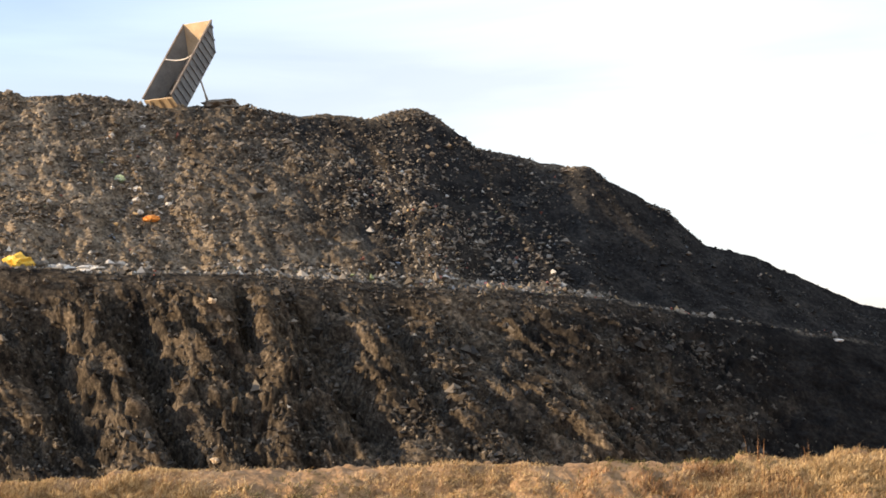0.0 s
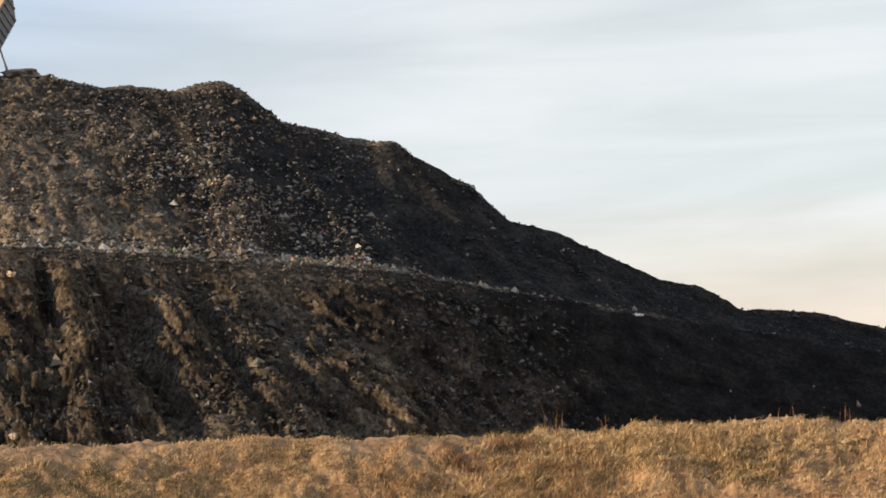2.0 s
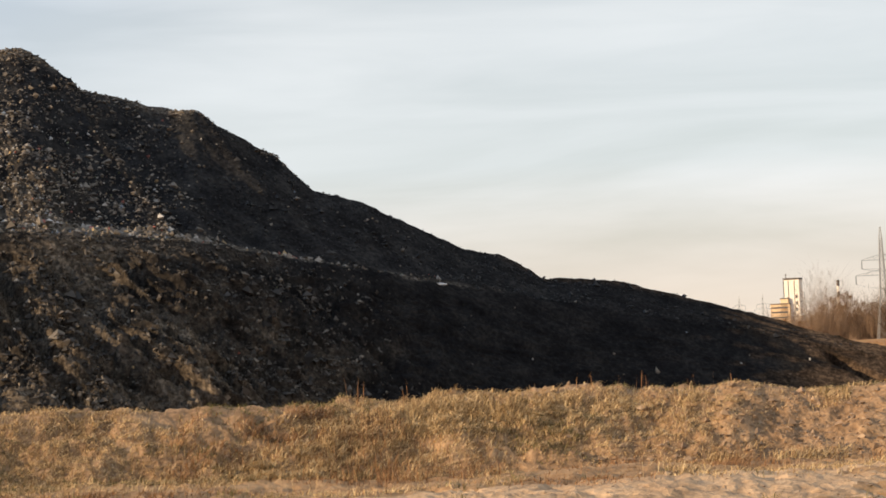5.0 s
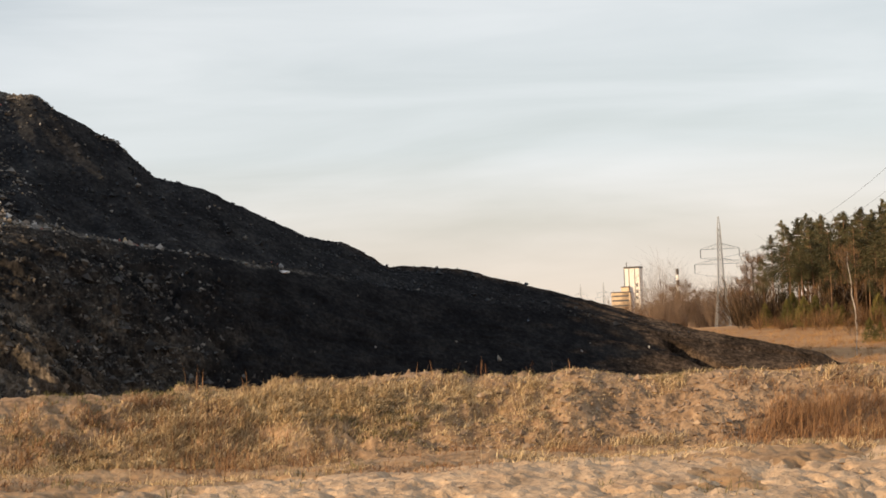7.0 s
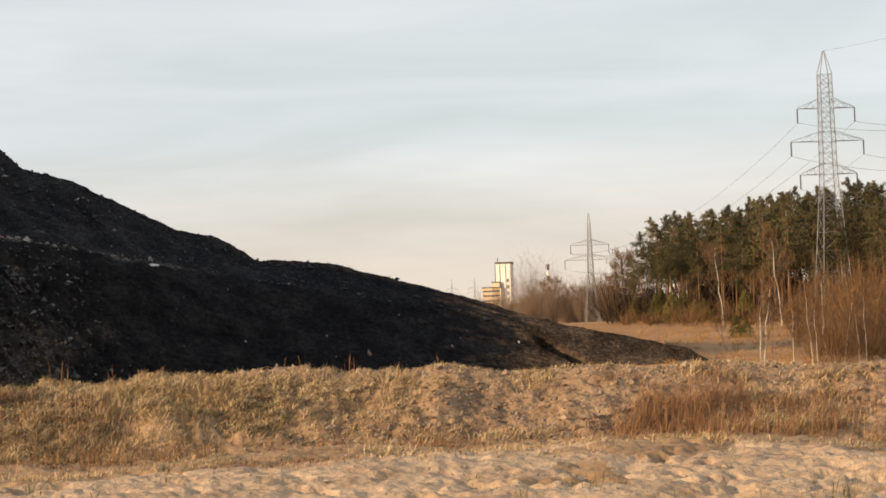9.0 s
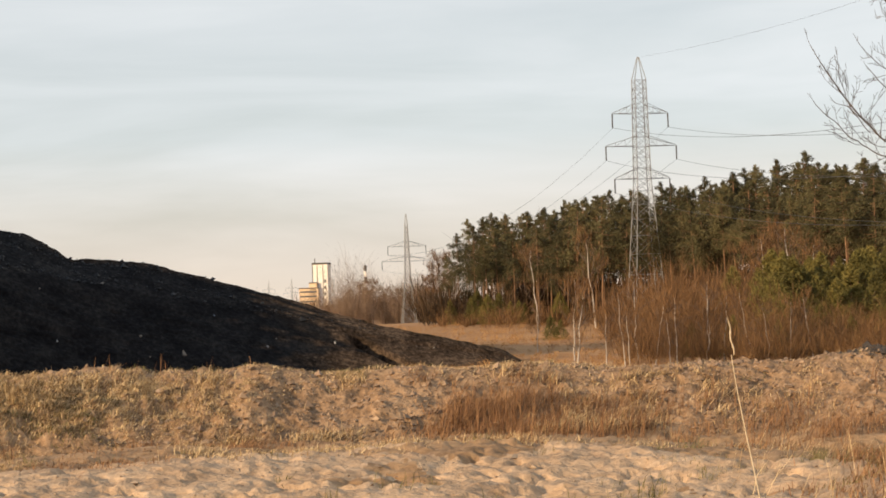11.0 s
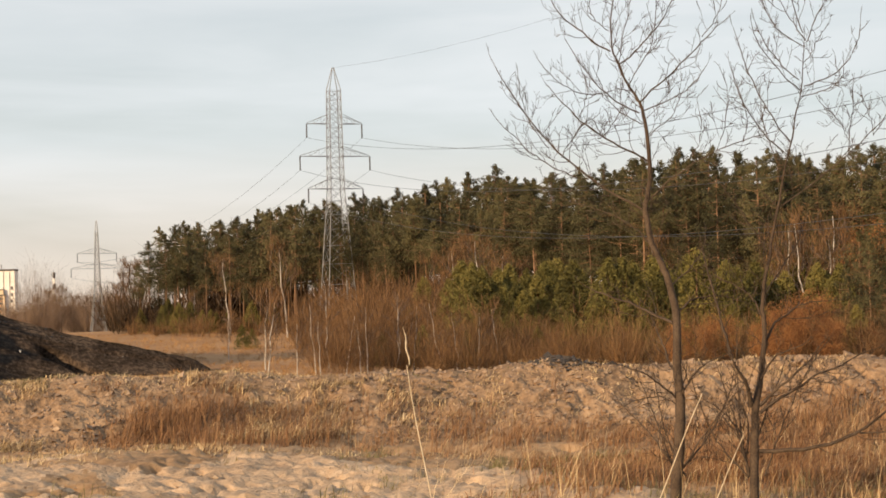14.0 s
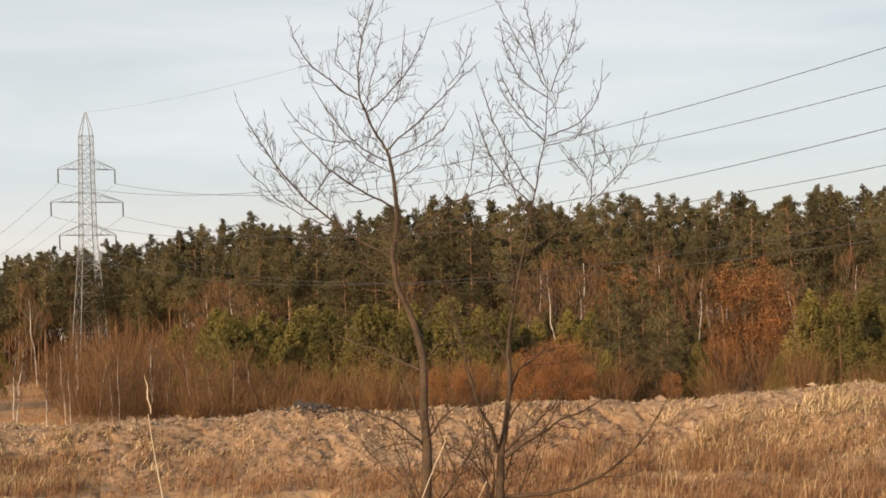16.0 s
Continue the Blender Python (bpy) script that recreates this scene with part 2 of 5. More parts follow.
def sand_edge(b, x, y):
    """How far the bare sand reaches towards the berm."""
    return 25.6 + 1.6 * fbm(x * 0.3, y * 0.3, 3) + np.interp(b, [-13, 2, 12, 20, 30, 45, 55], [-6, -3, -0.5, 0.2, -0.4, -9.0, -9])


def ground_height(b, r):
    x, y = r * np.sin(np.radians(b)), r * np.cos(np.radians(b))
    rough = 0.09 * fbm(x * 0.35, y * 0.35, 3) + 0.03 * fbm(x * 1.4, y * 1.4, 3) + 0.045 * fbm(x * 4.2, y * 4.2, 3, 0.6) + 0.03 * fbm(x * 10, y * 10, 1) - 0.25 * np.clip(fbm(x * 2.0 + 40, y * 2.0, 2) - 0.30, 0, 0.4) - 0.5 * np.clip(fbm(x * 3.1 + 70, y * 3.1, 3) - 0.26, 0, 0.3) * step(-0.25, 0.3, fbm(x * 0.45 + 90, y * 0.45, 2))
    rough = rough + 0.30 * step(22, 27, r) * (1 - step(27, 30, r)) * fbm(x * 0.25 + 9, y * 0.25, 2)
    edge = sand_edge(b, x, y)
    rough = rough + 0.09 * step(edge - 3.5, edge - 0.3, r) * (1 - step(edge - 0.15, edge + 0.35, r)) * step(10, 20, b)
    return land(r) + rough * step(2, 10, r) * (1 - step(60, 200, r)) + 0.35 * fbm(x * 0.03, y * 0.03, 3) * step(120, 200, r)


def ground_kind(b, r, z):
    x, y = r * np.sin(np.radians(b)), r * np.cos(np.radians(b))
    edge = sand_edge(b, x, y)
    patch = fbm(x * 0.55 + 3, y * 0.55, 4)
    k = np.where(r < edge, np.where(patch > 0.36, 1, 0), 1)
    return np.where(r > 36, 2, np.where(r < 15, 0, k))


VIEW_L, VIEW_R = -17.0, 60.0
bearings = np.unique(np.concatenate([np.arange(-180, VIEW_L, 6), np.arange(VIEW_L, VIEW_R, 0.13), np.arange(VIEW_R, 180.1, 6)]))
rings = np.concatenate([[0.05, 1, 2, 4, 6, 8, 10, 12, 14], np.arange(15, 31, 0.09), np.arange(31, 60, 1.5), np.geomspace(60, 4800, 60)])
ground = tagged(sheet("ground", bearings, rings, ground_height, [SAND, STRAW_SOIL, FIELD], ground_kind),
                "pale trampled sand and dry straw-coloured field reaching the horizon", "ground", kind="structure")

# ---- berm ----
CREST_R, CREST_H = 31.2, 0.93
crest_rise = table([(-20, 0.06), (-13, 0.05), (-7.5, 0.17), (-5, 0.03), (0, 0.10), (5, 0.04), (10, -0.03), (14, 0.06), (17, 0.0), (20, 0.05), (22, -0.09),
                    (24, 0.04), (26.3, -0.09), (27.7, 0.0), (29, -0.09), (33, -0.09), (35.5, -0.1), (37.6, 0.02), (40, -0.07), (44, -0.01), (49, -0.04),
                    (51, 0.03), (54.7, 0.16), (60, 0.2)])


band_of = lambda v, lo, hi: step(lo - 2, lo + 2, v) * (1 - step(hi - 2, hi + 2, v))


def berm_height(b, r):
    x, y = r * np.sin(np.radians(b)), r * np.cos(np.radians(b))
    s = np.radians(b) * 31
    top = CREST_H + crest_rise(b) + 0.05 * fbm(s * 1.1, s * 0 + 3, 4) + 0.03 * fbm(s * 5, r * 3, 2)
    front = np.clip((r - 28.2) / (CREST_R - 28.2), 0, 1)
    back = 1 - step(CREST_R + 0.4, 35.5, r)
    shape = np.where(r < CREST_R + 0.2, front ** 0.8, back)
    grooves = np.clip(np.abs(fbm(s * 1.5 - r * 0.9, r * 0.35, 3)) * 2.2, 0, 1)
    earth = step(17, 24, b) * (1 - step(47, 56, b))
    lumps = (0.17 - 0.11 * earth) * fbm(x * 1.0, y * 1.0, 3) + (0.05 + 0.03 * earth) * fbm(x * 8, y * 8, 2) + 0.20 * np.abs(fbm(x * 1.7 + 5, y * 1.7, 3)) * (1 - 0.8 * earth) + (0.12 - 0.065 * earth) * fbm(x * 4.5, y * 4.5, 3, 0.7) - 0.09 * (1 - grooves) ** 2 * earth - 0.05
    # slanting tracks left by a digger
    slit = np.abs(np.sin((s + 0.9 * r) * 5.6 + 2.2 * fbm(s * 0.6, r * 0.6, 2)))
    lumps = lumps - 0.30 * (1 - step(0.0, 0.22, slit)) * band_of(b, 27, 49) * step(-0.15, 0.2, fbm(s * 0.4 + 60, r * 0.7, 2)) * step(29.3, 29.9, r)
    sides = step(28.2, 29.2, r) * (1 - step(34, 35.5, r))
    crisp = np.interp(np.abs(r - CREST_R), [0.2, 0.7], [0.4, 1.0])
    return -0.35 + (top + 0.35) * shape - 2.0 * step(32, 35.5, r) + lumps * sides * crisp


berm = tagged(sheet("earth_berm", np.arange(VIEW_L - 3, VIEW_R + 3, 0.11), np.arange(28.0, 35.6, 0.075), berm_height, [BERM]),
              "long low berm of dug sandy earth overgrown with dry grass", "embankment", kind="structure")

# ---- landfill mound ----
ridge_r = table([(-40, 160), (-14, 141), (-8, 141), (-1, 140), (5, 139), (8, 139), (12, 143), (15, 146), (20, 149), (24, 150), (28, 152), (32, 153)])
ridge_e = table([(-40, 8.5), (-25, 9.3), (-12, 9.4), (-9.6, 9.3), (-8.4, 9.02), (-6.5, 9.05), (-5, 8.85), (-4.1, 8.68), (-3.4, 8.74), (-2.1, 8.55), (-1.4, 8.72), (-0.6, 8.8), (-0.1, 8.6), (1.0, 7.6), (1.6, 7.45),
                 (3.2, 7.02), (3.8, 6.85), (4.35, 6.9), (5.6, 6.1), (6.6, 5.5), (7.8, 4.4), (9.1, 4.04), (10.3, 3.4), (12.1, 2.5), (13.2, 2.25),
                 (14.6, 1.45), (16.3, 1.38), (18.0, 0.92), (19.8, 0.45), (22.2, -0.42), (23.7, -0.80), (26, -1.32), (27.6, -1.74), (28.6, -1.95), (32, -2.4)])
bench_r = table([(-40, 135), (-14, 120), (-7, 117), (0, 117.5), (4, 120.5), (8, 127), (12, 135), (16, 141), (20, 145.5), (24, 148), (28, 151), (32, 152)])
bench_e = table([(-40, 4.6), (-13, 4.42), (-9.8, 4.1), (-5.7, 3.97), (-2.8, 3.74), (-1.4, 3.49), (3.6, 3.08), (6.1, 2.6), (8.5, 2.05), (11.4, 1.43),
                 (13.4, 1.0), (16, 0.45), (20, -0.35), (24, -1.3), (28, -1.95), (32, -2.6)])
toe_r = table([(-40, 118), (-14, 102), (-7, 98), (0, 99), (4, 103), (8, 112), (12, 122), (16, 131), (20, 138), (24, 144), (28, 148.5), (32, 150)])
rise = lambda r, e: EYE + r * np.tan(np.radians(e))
ridged = lambda x, y, octaves=3, gain=0.5: 1 - np.abs(fbm(x, y, octaves, gain)) * 2.4
gap_at = lambda b, s, b0, s0, lean, width: np.exp(-((b - b0 + lean * (s - s0)) / width) ** 2)


def blended_soil():
    """Dug soil of the mound: black, brown refuse, pale crumbs and the brown tail, blended by place; black and grey also
    carry the shade of the flank.
    """
    m = bpy.data.materials.new("mound_soil")
    m.use_nodes = True
    n, l = m.node_tree.nodes, m.node_tree.links
    b = n["Principled BSDF"]
    b.inputs["Roughness"].default_value = 1.0
    b.inputs["Specular IOR Level"].default_value = 0.0
    co = n.new("ShaderNodeTexCoord").outputs["Object"]

    def grain(scale, detail, rough=0.6):
        t = n.new("ShaderNodeTexNoise")
        t.inputs["Scale"].default_value, t.inputs["Detail"].default_value, t.inputs["Roughness"].default_value = scale, detail, rough
        l.new(co, t.inputs["Vector"])
        return t.outputs["Fac"]

    coarse, fine = grain(0.45, 6), grain(3.2, 6, 0.7)
    mean = n.new("ShaderNodeMath")
    mean.operation = "MULTIPLY_ADD"
    half = n.new("ShaderNodeMath")
    half.operation = "MULTIPLY"
    half.inputs[1].default_value = 0.45
    mean.inputs[1].default_value = 0.55
    l.new(coarse, half.inputs[0])
    l.new(fine, mean.inputs[0])
    l.new(half.outputs[0], mean.inputs[2])

    def tones(colours):
        r = n.new("ShaderNodeValToRGB")
        r.color_ramp.elements.new(0.5)
        for e, p, c in zip(r.color_ramp.elements, (0.39, 0.5, 0.62), colours):
            e.position, e.color = p, (*c, 1)
        l.new(mean.outputs[0], r.inputs["Fac"])
        return r.outputs["Color"]

    # near-black ground tone: dark soil with the shade of the flank put in
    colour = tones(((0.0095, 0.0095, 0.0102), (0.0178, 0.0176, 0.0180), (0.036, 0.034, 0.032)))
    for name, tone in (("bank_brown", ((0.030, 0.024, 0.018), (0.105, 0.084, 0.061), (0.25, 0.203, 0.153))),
                       ("shade_grey", ((0.015, 0.0152, 0.0160), (0.029, 0.0292, 0.0305), (0.056, 0.0545, 0.052))),
                       ("refuse_brown", ((0.085, 0.067, 0.048), (0.235, 0.190, 0.139), (0.42, 0.35, 0.265))),
                       ("pale_crumbs_lit_edge", ((0.10, 0.082, 0.062), (0.23, 0.192, 0.15), (0.42, 0.37, 0.30))),
                       ("tail_brown_lit_rim", ((0.026, 0.019, 0.013), (0.072, 0.050, 0.034), (0.16, 0.112, 0.075)))):
        at = n.new("ShaderNodeAttribute")
        at.attribute_name = name
        # the grain breaks the border between two soils
        rough = n.new("ShaderNodeMath")
        rough.operation = "MULTIPLY_ADD"
        rough.inputs[1].default_value = 0.9
        rough.use_clamp = True
        wob = n.new("ShaderNodeMath")
        wob.operation = "MULTIPLY_ADD"
        wob.inputs[1].default_value, wob.inputs[2].default_value = 1.7, -0.85
        l.new(fine, wob.inputs[0])
        lim = n.new("ShaderNodeMath")
        lim.operation = "MULTIPLY"
        l.new(wob.outputs[0], lim.inputs[0])
        l.new(at.outputs["Fac"], lim.inputs[1])
        l.new(at.outputs["Fac"], rough.inputs[0])
        l.new(lim.outputs[0], rough.inputs[2])
        mix = n.new("ShaderNodeMix")
        mix.data_type = "RGBA"
        l.new(rough.outputs[0], mix.inputs["Factor"])
        l.new(colour, mix.inputs["A"])
        l.new(tones(tone), mix.inputs["B"])
        colour = mix.outputs["Result"]
    l.new(colour, b.inputs["Base Color"])
    bp = n.new("ShaderNodeBump")
    bp.inputs["Strength"].default_value, bp.inputs["Distance"].default_value = 1.0, 0.16
    l.new(fine, bp.inputs["Height"])
    l.new(bp.outputs["Normal"], b.inputs["Normal"])
    return m


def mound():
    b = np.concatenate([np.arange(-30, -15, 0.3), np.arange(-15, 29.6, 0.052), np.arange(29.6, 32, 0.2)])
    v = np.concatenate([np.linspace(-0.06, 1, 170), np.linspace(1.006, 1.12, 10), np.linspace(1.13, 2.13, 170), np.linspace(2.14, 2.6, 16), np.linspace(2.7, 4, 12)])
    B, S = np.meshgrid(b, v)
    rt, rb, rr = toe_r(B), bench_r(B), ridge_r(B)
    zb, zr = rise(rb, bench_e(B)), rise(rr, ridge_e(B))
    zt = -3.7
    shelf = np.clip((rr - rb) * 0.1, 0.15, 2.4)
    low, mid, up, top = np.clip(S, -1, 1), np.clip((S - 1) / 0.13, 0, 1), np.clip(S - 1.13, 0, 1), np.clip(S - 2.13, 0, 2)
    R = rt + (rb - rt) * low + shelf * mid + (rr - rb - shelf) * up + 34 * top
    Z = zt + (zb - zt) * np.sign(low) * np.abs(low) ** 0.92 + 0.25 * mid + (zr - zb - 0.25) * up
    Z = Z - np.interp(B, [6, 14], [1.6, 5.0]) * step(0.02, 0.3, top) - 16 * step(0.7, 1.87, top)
    s = np.radians(B) * 115
    d = S * 20
    tall = np.clip((zb - zt) / 10, 0.12, 1)
    # the lower bank: washed ribs that run down and to the right, knobbly where it is steepest
    u = s + np.interp(B, [-14, -5, 4, 12], [0.45, 0.6, 0.8, 0.95]) * d + np.interp(B, [-8, 2], [2.6, 1.2]) * fbm(s * 0.22 + 3, d * 0.22, 3)
    left = 1 - step(-7, 1, B)
    flank = step(6, 15, B)
    on_low = step(-0.02, 0.12, S) * (1 - step(0.84, 0.99, S))
    h = 0.8 * ridged(u * 0.105, d * 0.045 + 5, 3) + (0.62 - 0.30 * left) * ridged(u * 0.33 + 30, d * (0.06 + 0.10 * left), 3) * (1 - 0.3 * left) - 1.15 - 0.55 * left
    h = h + 0.42 * ridged(u * 0.95 + 11, d * 0.2, 3, 0.6) + 0.5 * fbm(u * 1.6, d * 1.0, 3, 0.65) + 0.30 * fbm(u * 4.0, d * 3.2, 2, 0.7)
    h = h + (0.25 + 0.75 * left) * (0.9 * np.abs(fbm(u * 0.36 + 7, d * 0.30, 3)) * 2 + 0.85 * np.abs(fbm(u * 0.9 + 2, d * 0.8 + 3, 3, 0.6)) * 2)
    ribs = np.abs(np.sin(u * 1.75 + 2.6 * fbm(u * 0.3, d * 0.12, 3)))
    where_ribs = band_of(B, 1.5, 8.2) * (1 - step(0.38, 0.7, S + 0.4 * fbm(s * 0.25, d * 0.1 + 50, 3))) * step(-0.3, 0.15, fbm(u * 0.22 + 80, d * 0.12, 3))
    h = h * (1 - 0.62 * flank) + 1.15 * (ribs - 0.5) * where_ribs
    for b0, s0, lean, width, depth in ((-11.3, 0.6, 2.0, 0.8, 2.0), (-8.7, 0.6, 2.4, 0.55, 2.6), (-3.1, 0.55, 3.2, 0.6, 1.8), (-0.2, 0.4, 3.6, 0.4, 1.0)):
        h = h - depth * gap_at(B, S, b0, s0, lean, width) * step(0.05, 0.3, S) * (1 - step(0.8, 0.97, S))
    h = h - 2.4 * gap_at(B, S, -5.95, 0.85, 0.6, 0.24) * step(0.62, 0.72, S) * (1 - step(0.94, 1.0, S))
    h = h + 1.1 * gap_at(B, S, -5.1, 0.6, 1.0, 0.35) * on_low
    low_h = on_low * tall * h
    # a slit opens where the last low layer was pushed against the tail
    low_h = low_h - 2.6 * gap_at(B, S, 23.5, 0.6, 2.4, 0.24) * step(22.4, 22.9, B) * (1 - step(24.4, 25.2, B)) * on_low
    # the upper slope: tipped rubble with slides, smooth and folded on the flank that turns away
    on_up = step(1.1, 1.2, S) * (1 - step(2.07, 2.14, S))
    tall2 = np.clip((zr - zb) / 12, 0.10, 1)
    w = s + np.interp(B, [-12, -2, 6, 14], [0.10, 0.35, 0.8, 1.1]) * d + 1.2 * fbm(s * 0.2 + 60, d * 0.2, 3)
    rubble = 1 - step(-3.0, 4.0, B - 4.5 * (1.5 - S))
    g = 0.85 * fbm(w * 0.11 + 2, d * 0.05 + 2, 3) + rubble * (0.5 * fbm(w * 0.45, d * 0.36, 3, 0.6) + 0.5 * fbm(w * 1.3, d * 1.2, 3, 0.7) + 0.16 * fbm(s * 4.6, d * 4.2, 2, 0.7))
    g = g + (1 - rubble) * (0.55 * ridged(w * 0.16 + 40, d * 0.03, 2) + 0.16 * fbm(w * 0.8, d * 0.5, 3) + 0.09 * fbm(s * 3.0, d * 2.6, 3, 0.7))
    g = g - 1.0 * gap_at(B, S, 3.2, 1.7, 6.0, 1.1) * step(1.15, 1.35, S) * (1 - step(1.9, 2.05, S))
    up_h = on_up * tall2 * g
    edge = np.exp(-((S - 2.13) / 0.05) ** 2)
    lip = np.exp(-((S - 1.07) / 0.07) ** 2)
    h = low_h + up_h
    R = R - 0.55 * h
    Z = Z + 0.82 * h + edge * (0.20 * fbm(s * 0.55, s * 0 + 8, 3) + 0.13 * fbm(s * 2.4, d, 3)) + lip * (0.22 * fbm(s * 0.8, s * 0 + 2, 3) + 0.2 * fbm(s * 3, d * 3, 2))
    Z = -4.4 + (Z + 4.4) * (1 - step(26.9, 29.0, B))
    a = np.radians(B)
    V = np.stack([R * np.sin(a), R * np.cos(a), Z], -1).reshape(-1, 3)
    F = grid_faces(len(v), len(b))[:, ::-1]
    # which soil lies where; browns fade to black and grey for the flank's shade
    wob = fbm(s * 0.3, d * 0.3, 4)
    blot = fbm(w * 0.4 + 20, d * 0.26, 4, 0.6)
    below, above = 1 - step(0.97, 1.03, S), step(1.03, 1.12, S)
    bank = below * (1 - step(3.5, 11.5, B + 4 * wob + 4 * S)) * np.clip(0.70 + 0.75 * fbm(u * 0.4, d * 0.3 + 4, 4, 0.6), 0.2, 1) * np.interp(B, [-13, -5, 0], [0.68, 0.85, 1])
    # rib crests get the lighter brown: raking sunlight put into the colour
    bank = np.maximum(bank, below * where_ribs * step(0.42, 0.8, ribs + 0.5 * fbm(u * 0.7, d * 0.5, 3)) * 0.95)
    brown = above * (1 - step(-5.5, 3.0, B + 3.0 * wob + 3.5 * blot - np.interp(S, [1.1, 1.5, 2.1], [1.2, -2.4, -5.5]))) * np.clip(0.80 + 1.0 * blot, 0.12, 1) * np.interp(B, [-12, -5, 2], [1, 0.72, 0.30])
    # bluish grey: the sky-lit shade of the upper flank, put into the colour
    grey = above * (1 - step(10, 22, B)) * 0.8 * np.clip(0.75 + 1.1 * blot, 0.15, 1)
    # pale refuse of the bench; on the crest the sunlit rim is painted in
    pale = np.maximum(edge * ((B < 0.4) * 0.5 * step(-3.5, -1.5, B) + 0.35 * step(0.05, 0.25, wob) * (B < 7.5)), np.exp(-((S - 1.125) / 0.05) ** 2) * (1 - 0.7 * step(0, 9, B + 4 * wob)) * (1 - step(12, 14, B)) * np.clip(0.65 + 1.4 * blot, 0, 1) * 0.95)
    tail = step(20.4, 22.4, B + 2.2 * wob + 2 * fbm(s * 0.8, d * 0.4, 3)) * (S < 2.4)
    # brown skyline rim: the warm light along the edge, put into the colour
    rim = np.exp(-((S - 2.1) / 0.09) ** 2) * step(12, 15, B) * 0.55
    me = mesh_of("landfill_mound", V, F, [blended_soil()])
    for name, q in (("bank_brown", bank), ("shade_grey", grey), ("refuse_brown", brown), ("pale_crumbs_lit_edge", pale), ("tail_brown_lit_rim", np.maximum(tail, rim))):
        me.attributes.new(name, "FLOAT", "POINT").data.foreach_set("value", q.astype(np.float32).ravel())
    return new("landfill_mound", me), (B.ravel(), S.ravel(), V)


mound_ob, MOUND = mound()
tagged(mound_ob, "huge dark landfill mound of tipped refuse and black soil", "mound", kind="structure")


# ---- refuse on the mound ----
def lump_arrays(rng, centres, size, squash=0.7):
    """A small uneven octahedron at each centre, for clods and scraps."""
    n = len(centres)
    base = np.array([(1, 0, 0), (-1, 0, 0), (0, 1, 0), (0, -1, 0), (0, 0, 1), (0, 0, -1)], float)
    F0 = np.array([(0, 2, 4), (2, 1, 4), (1, 3, 4), (3, 0, 4), (2, 0, 5), (1, 2, 5), (3, 1, 5), (0, 3, 5)])
    k = base[None] * rng.uniform(0.45, 1.15, (n, 6, 1)) + rng.normal(0, 0.22, (n, 6, 3))
    a = rng.uniform(0, 2 * np.pi, n)
    c, s = np.cos(a)[:, None], np.sin(a)[:, None]
    k = np.stack([k[..., 0] * c - k[..., 1] * s, k[..., 0] * s + k[..., 1] * c, k[..., 2] * squash], -1)
    V = centres[:, None] + k * np.asarray(size)[:, None, None]
    return V.reshape(-1, 3), (F0[None] + 6 * np.arange(n)[:, None, None]).reshape(-1, 3)


def stuff(name, arrays, mat, label, category, smooth=False):
    return tagged(new(name, mesh_of(name, arrays[0], arrays[1], mat, smooth=smooth)), label, category, kind="stuff")


def scrap_material(name, colours, grime=(0.05, 0.04, 0.03)):
    """Each scrap takes one of the colours by chance."""
    m = bpy.data.materials.new(name)
    m.use_nodes = True
    n, l = m.node_tree.nodes, m.node_tree.links
    ramp = n.new("ShaderNodeValToRGB")
    ramp.color_ramp.interpolation = "CONSTANT"
    while len(ramp.color_ramp.elements) < len(colours):
        ramp.color_ramp.elements.new(0.5)
    for i, (e, (p, c)) in enumerate(zip(ramp.color_ramp.elements, colours)):
        e.position, e.color = p, (*c, 1)
    l.new(n.new("ShaderNodeNewGeometry").outputs["Random Per Island"], ramp.inputs["Fac"])
    grain = n.new("ShaderNodeTexNoise")
    grain.inputs["Scale"].default_value = 9
    dirt = n.new("ShaderNodeMix")
    dirt.data_type = "RGBA"
    dirt.inputs["B"].default_value = (*grime, 1)
    l.new(grain.outputs["Fac"], dirt.inputs["Factor"])
    l.new(ramp.outputs["Color"], dirt.inputs["A"])
    l.new(dirt.outputs["Result"], n["Principled BSDF"].inputs["Base Color"])
    n["Principled BSDF"].inputs["Roughness"].default_value = 0.7
    return m


SCRAPS = scrap_material("mixed_refuse", [(0, (0.15, 0.125, 0.095)), (0.38, (0.25, 0.215, 0.17)), (0.66, (0.38, 0.345, 0.295)), (0.84, (0.60, 0.57, 0.52)), (0.91, (0.72, 0.70, 0.67)),
                                         (0.945, (0.20, 0.27, 0.36)), (0.96, (0.50, 0.14, 0.10)), (0.97, (0.30, 0.36, 0.16)), (0.98, (0.60, 0.42, 0.20))])
CLODS = scrap_material("soil_clods", [(0, (0.09, 0.074, 0.057)), (0.3, (0.16, 0.132, 0.10)), (0.6, (0.235, 0.196, 0.15)), (0.88, (0.36, 0.31, 0.245))])
BLACK_CLODS = scrap_material("black_clods", [(0, (0.024, 0.019, 0.014)), (0.4, (0.055, 0.044, 0.033)), (0.7, (0.12, 0.098, 0.074)), (0.93, (0.26, 0.22, 0.17))], (0.018, 0.014, 0.010))
# pale rubble whose colour also carries the sunlit rim of the crest
CREST_RUBBLE = scrap_material("crest_rubble", [(0, (0.12, 0.095, 0.07)), (0.4, (0.24, 0.20, 0.15)), (0.8, (0.40, 0.35, 0.28))])
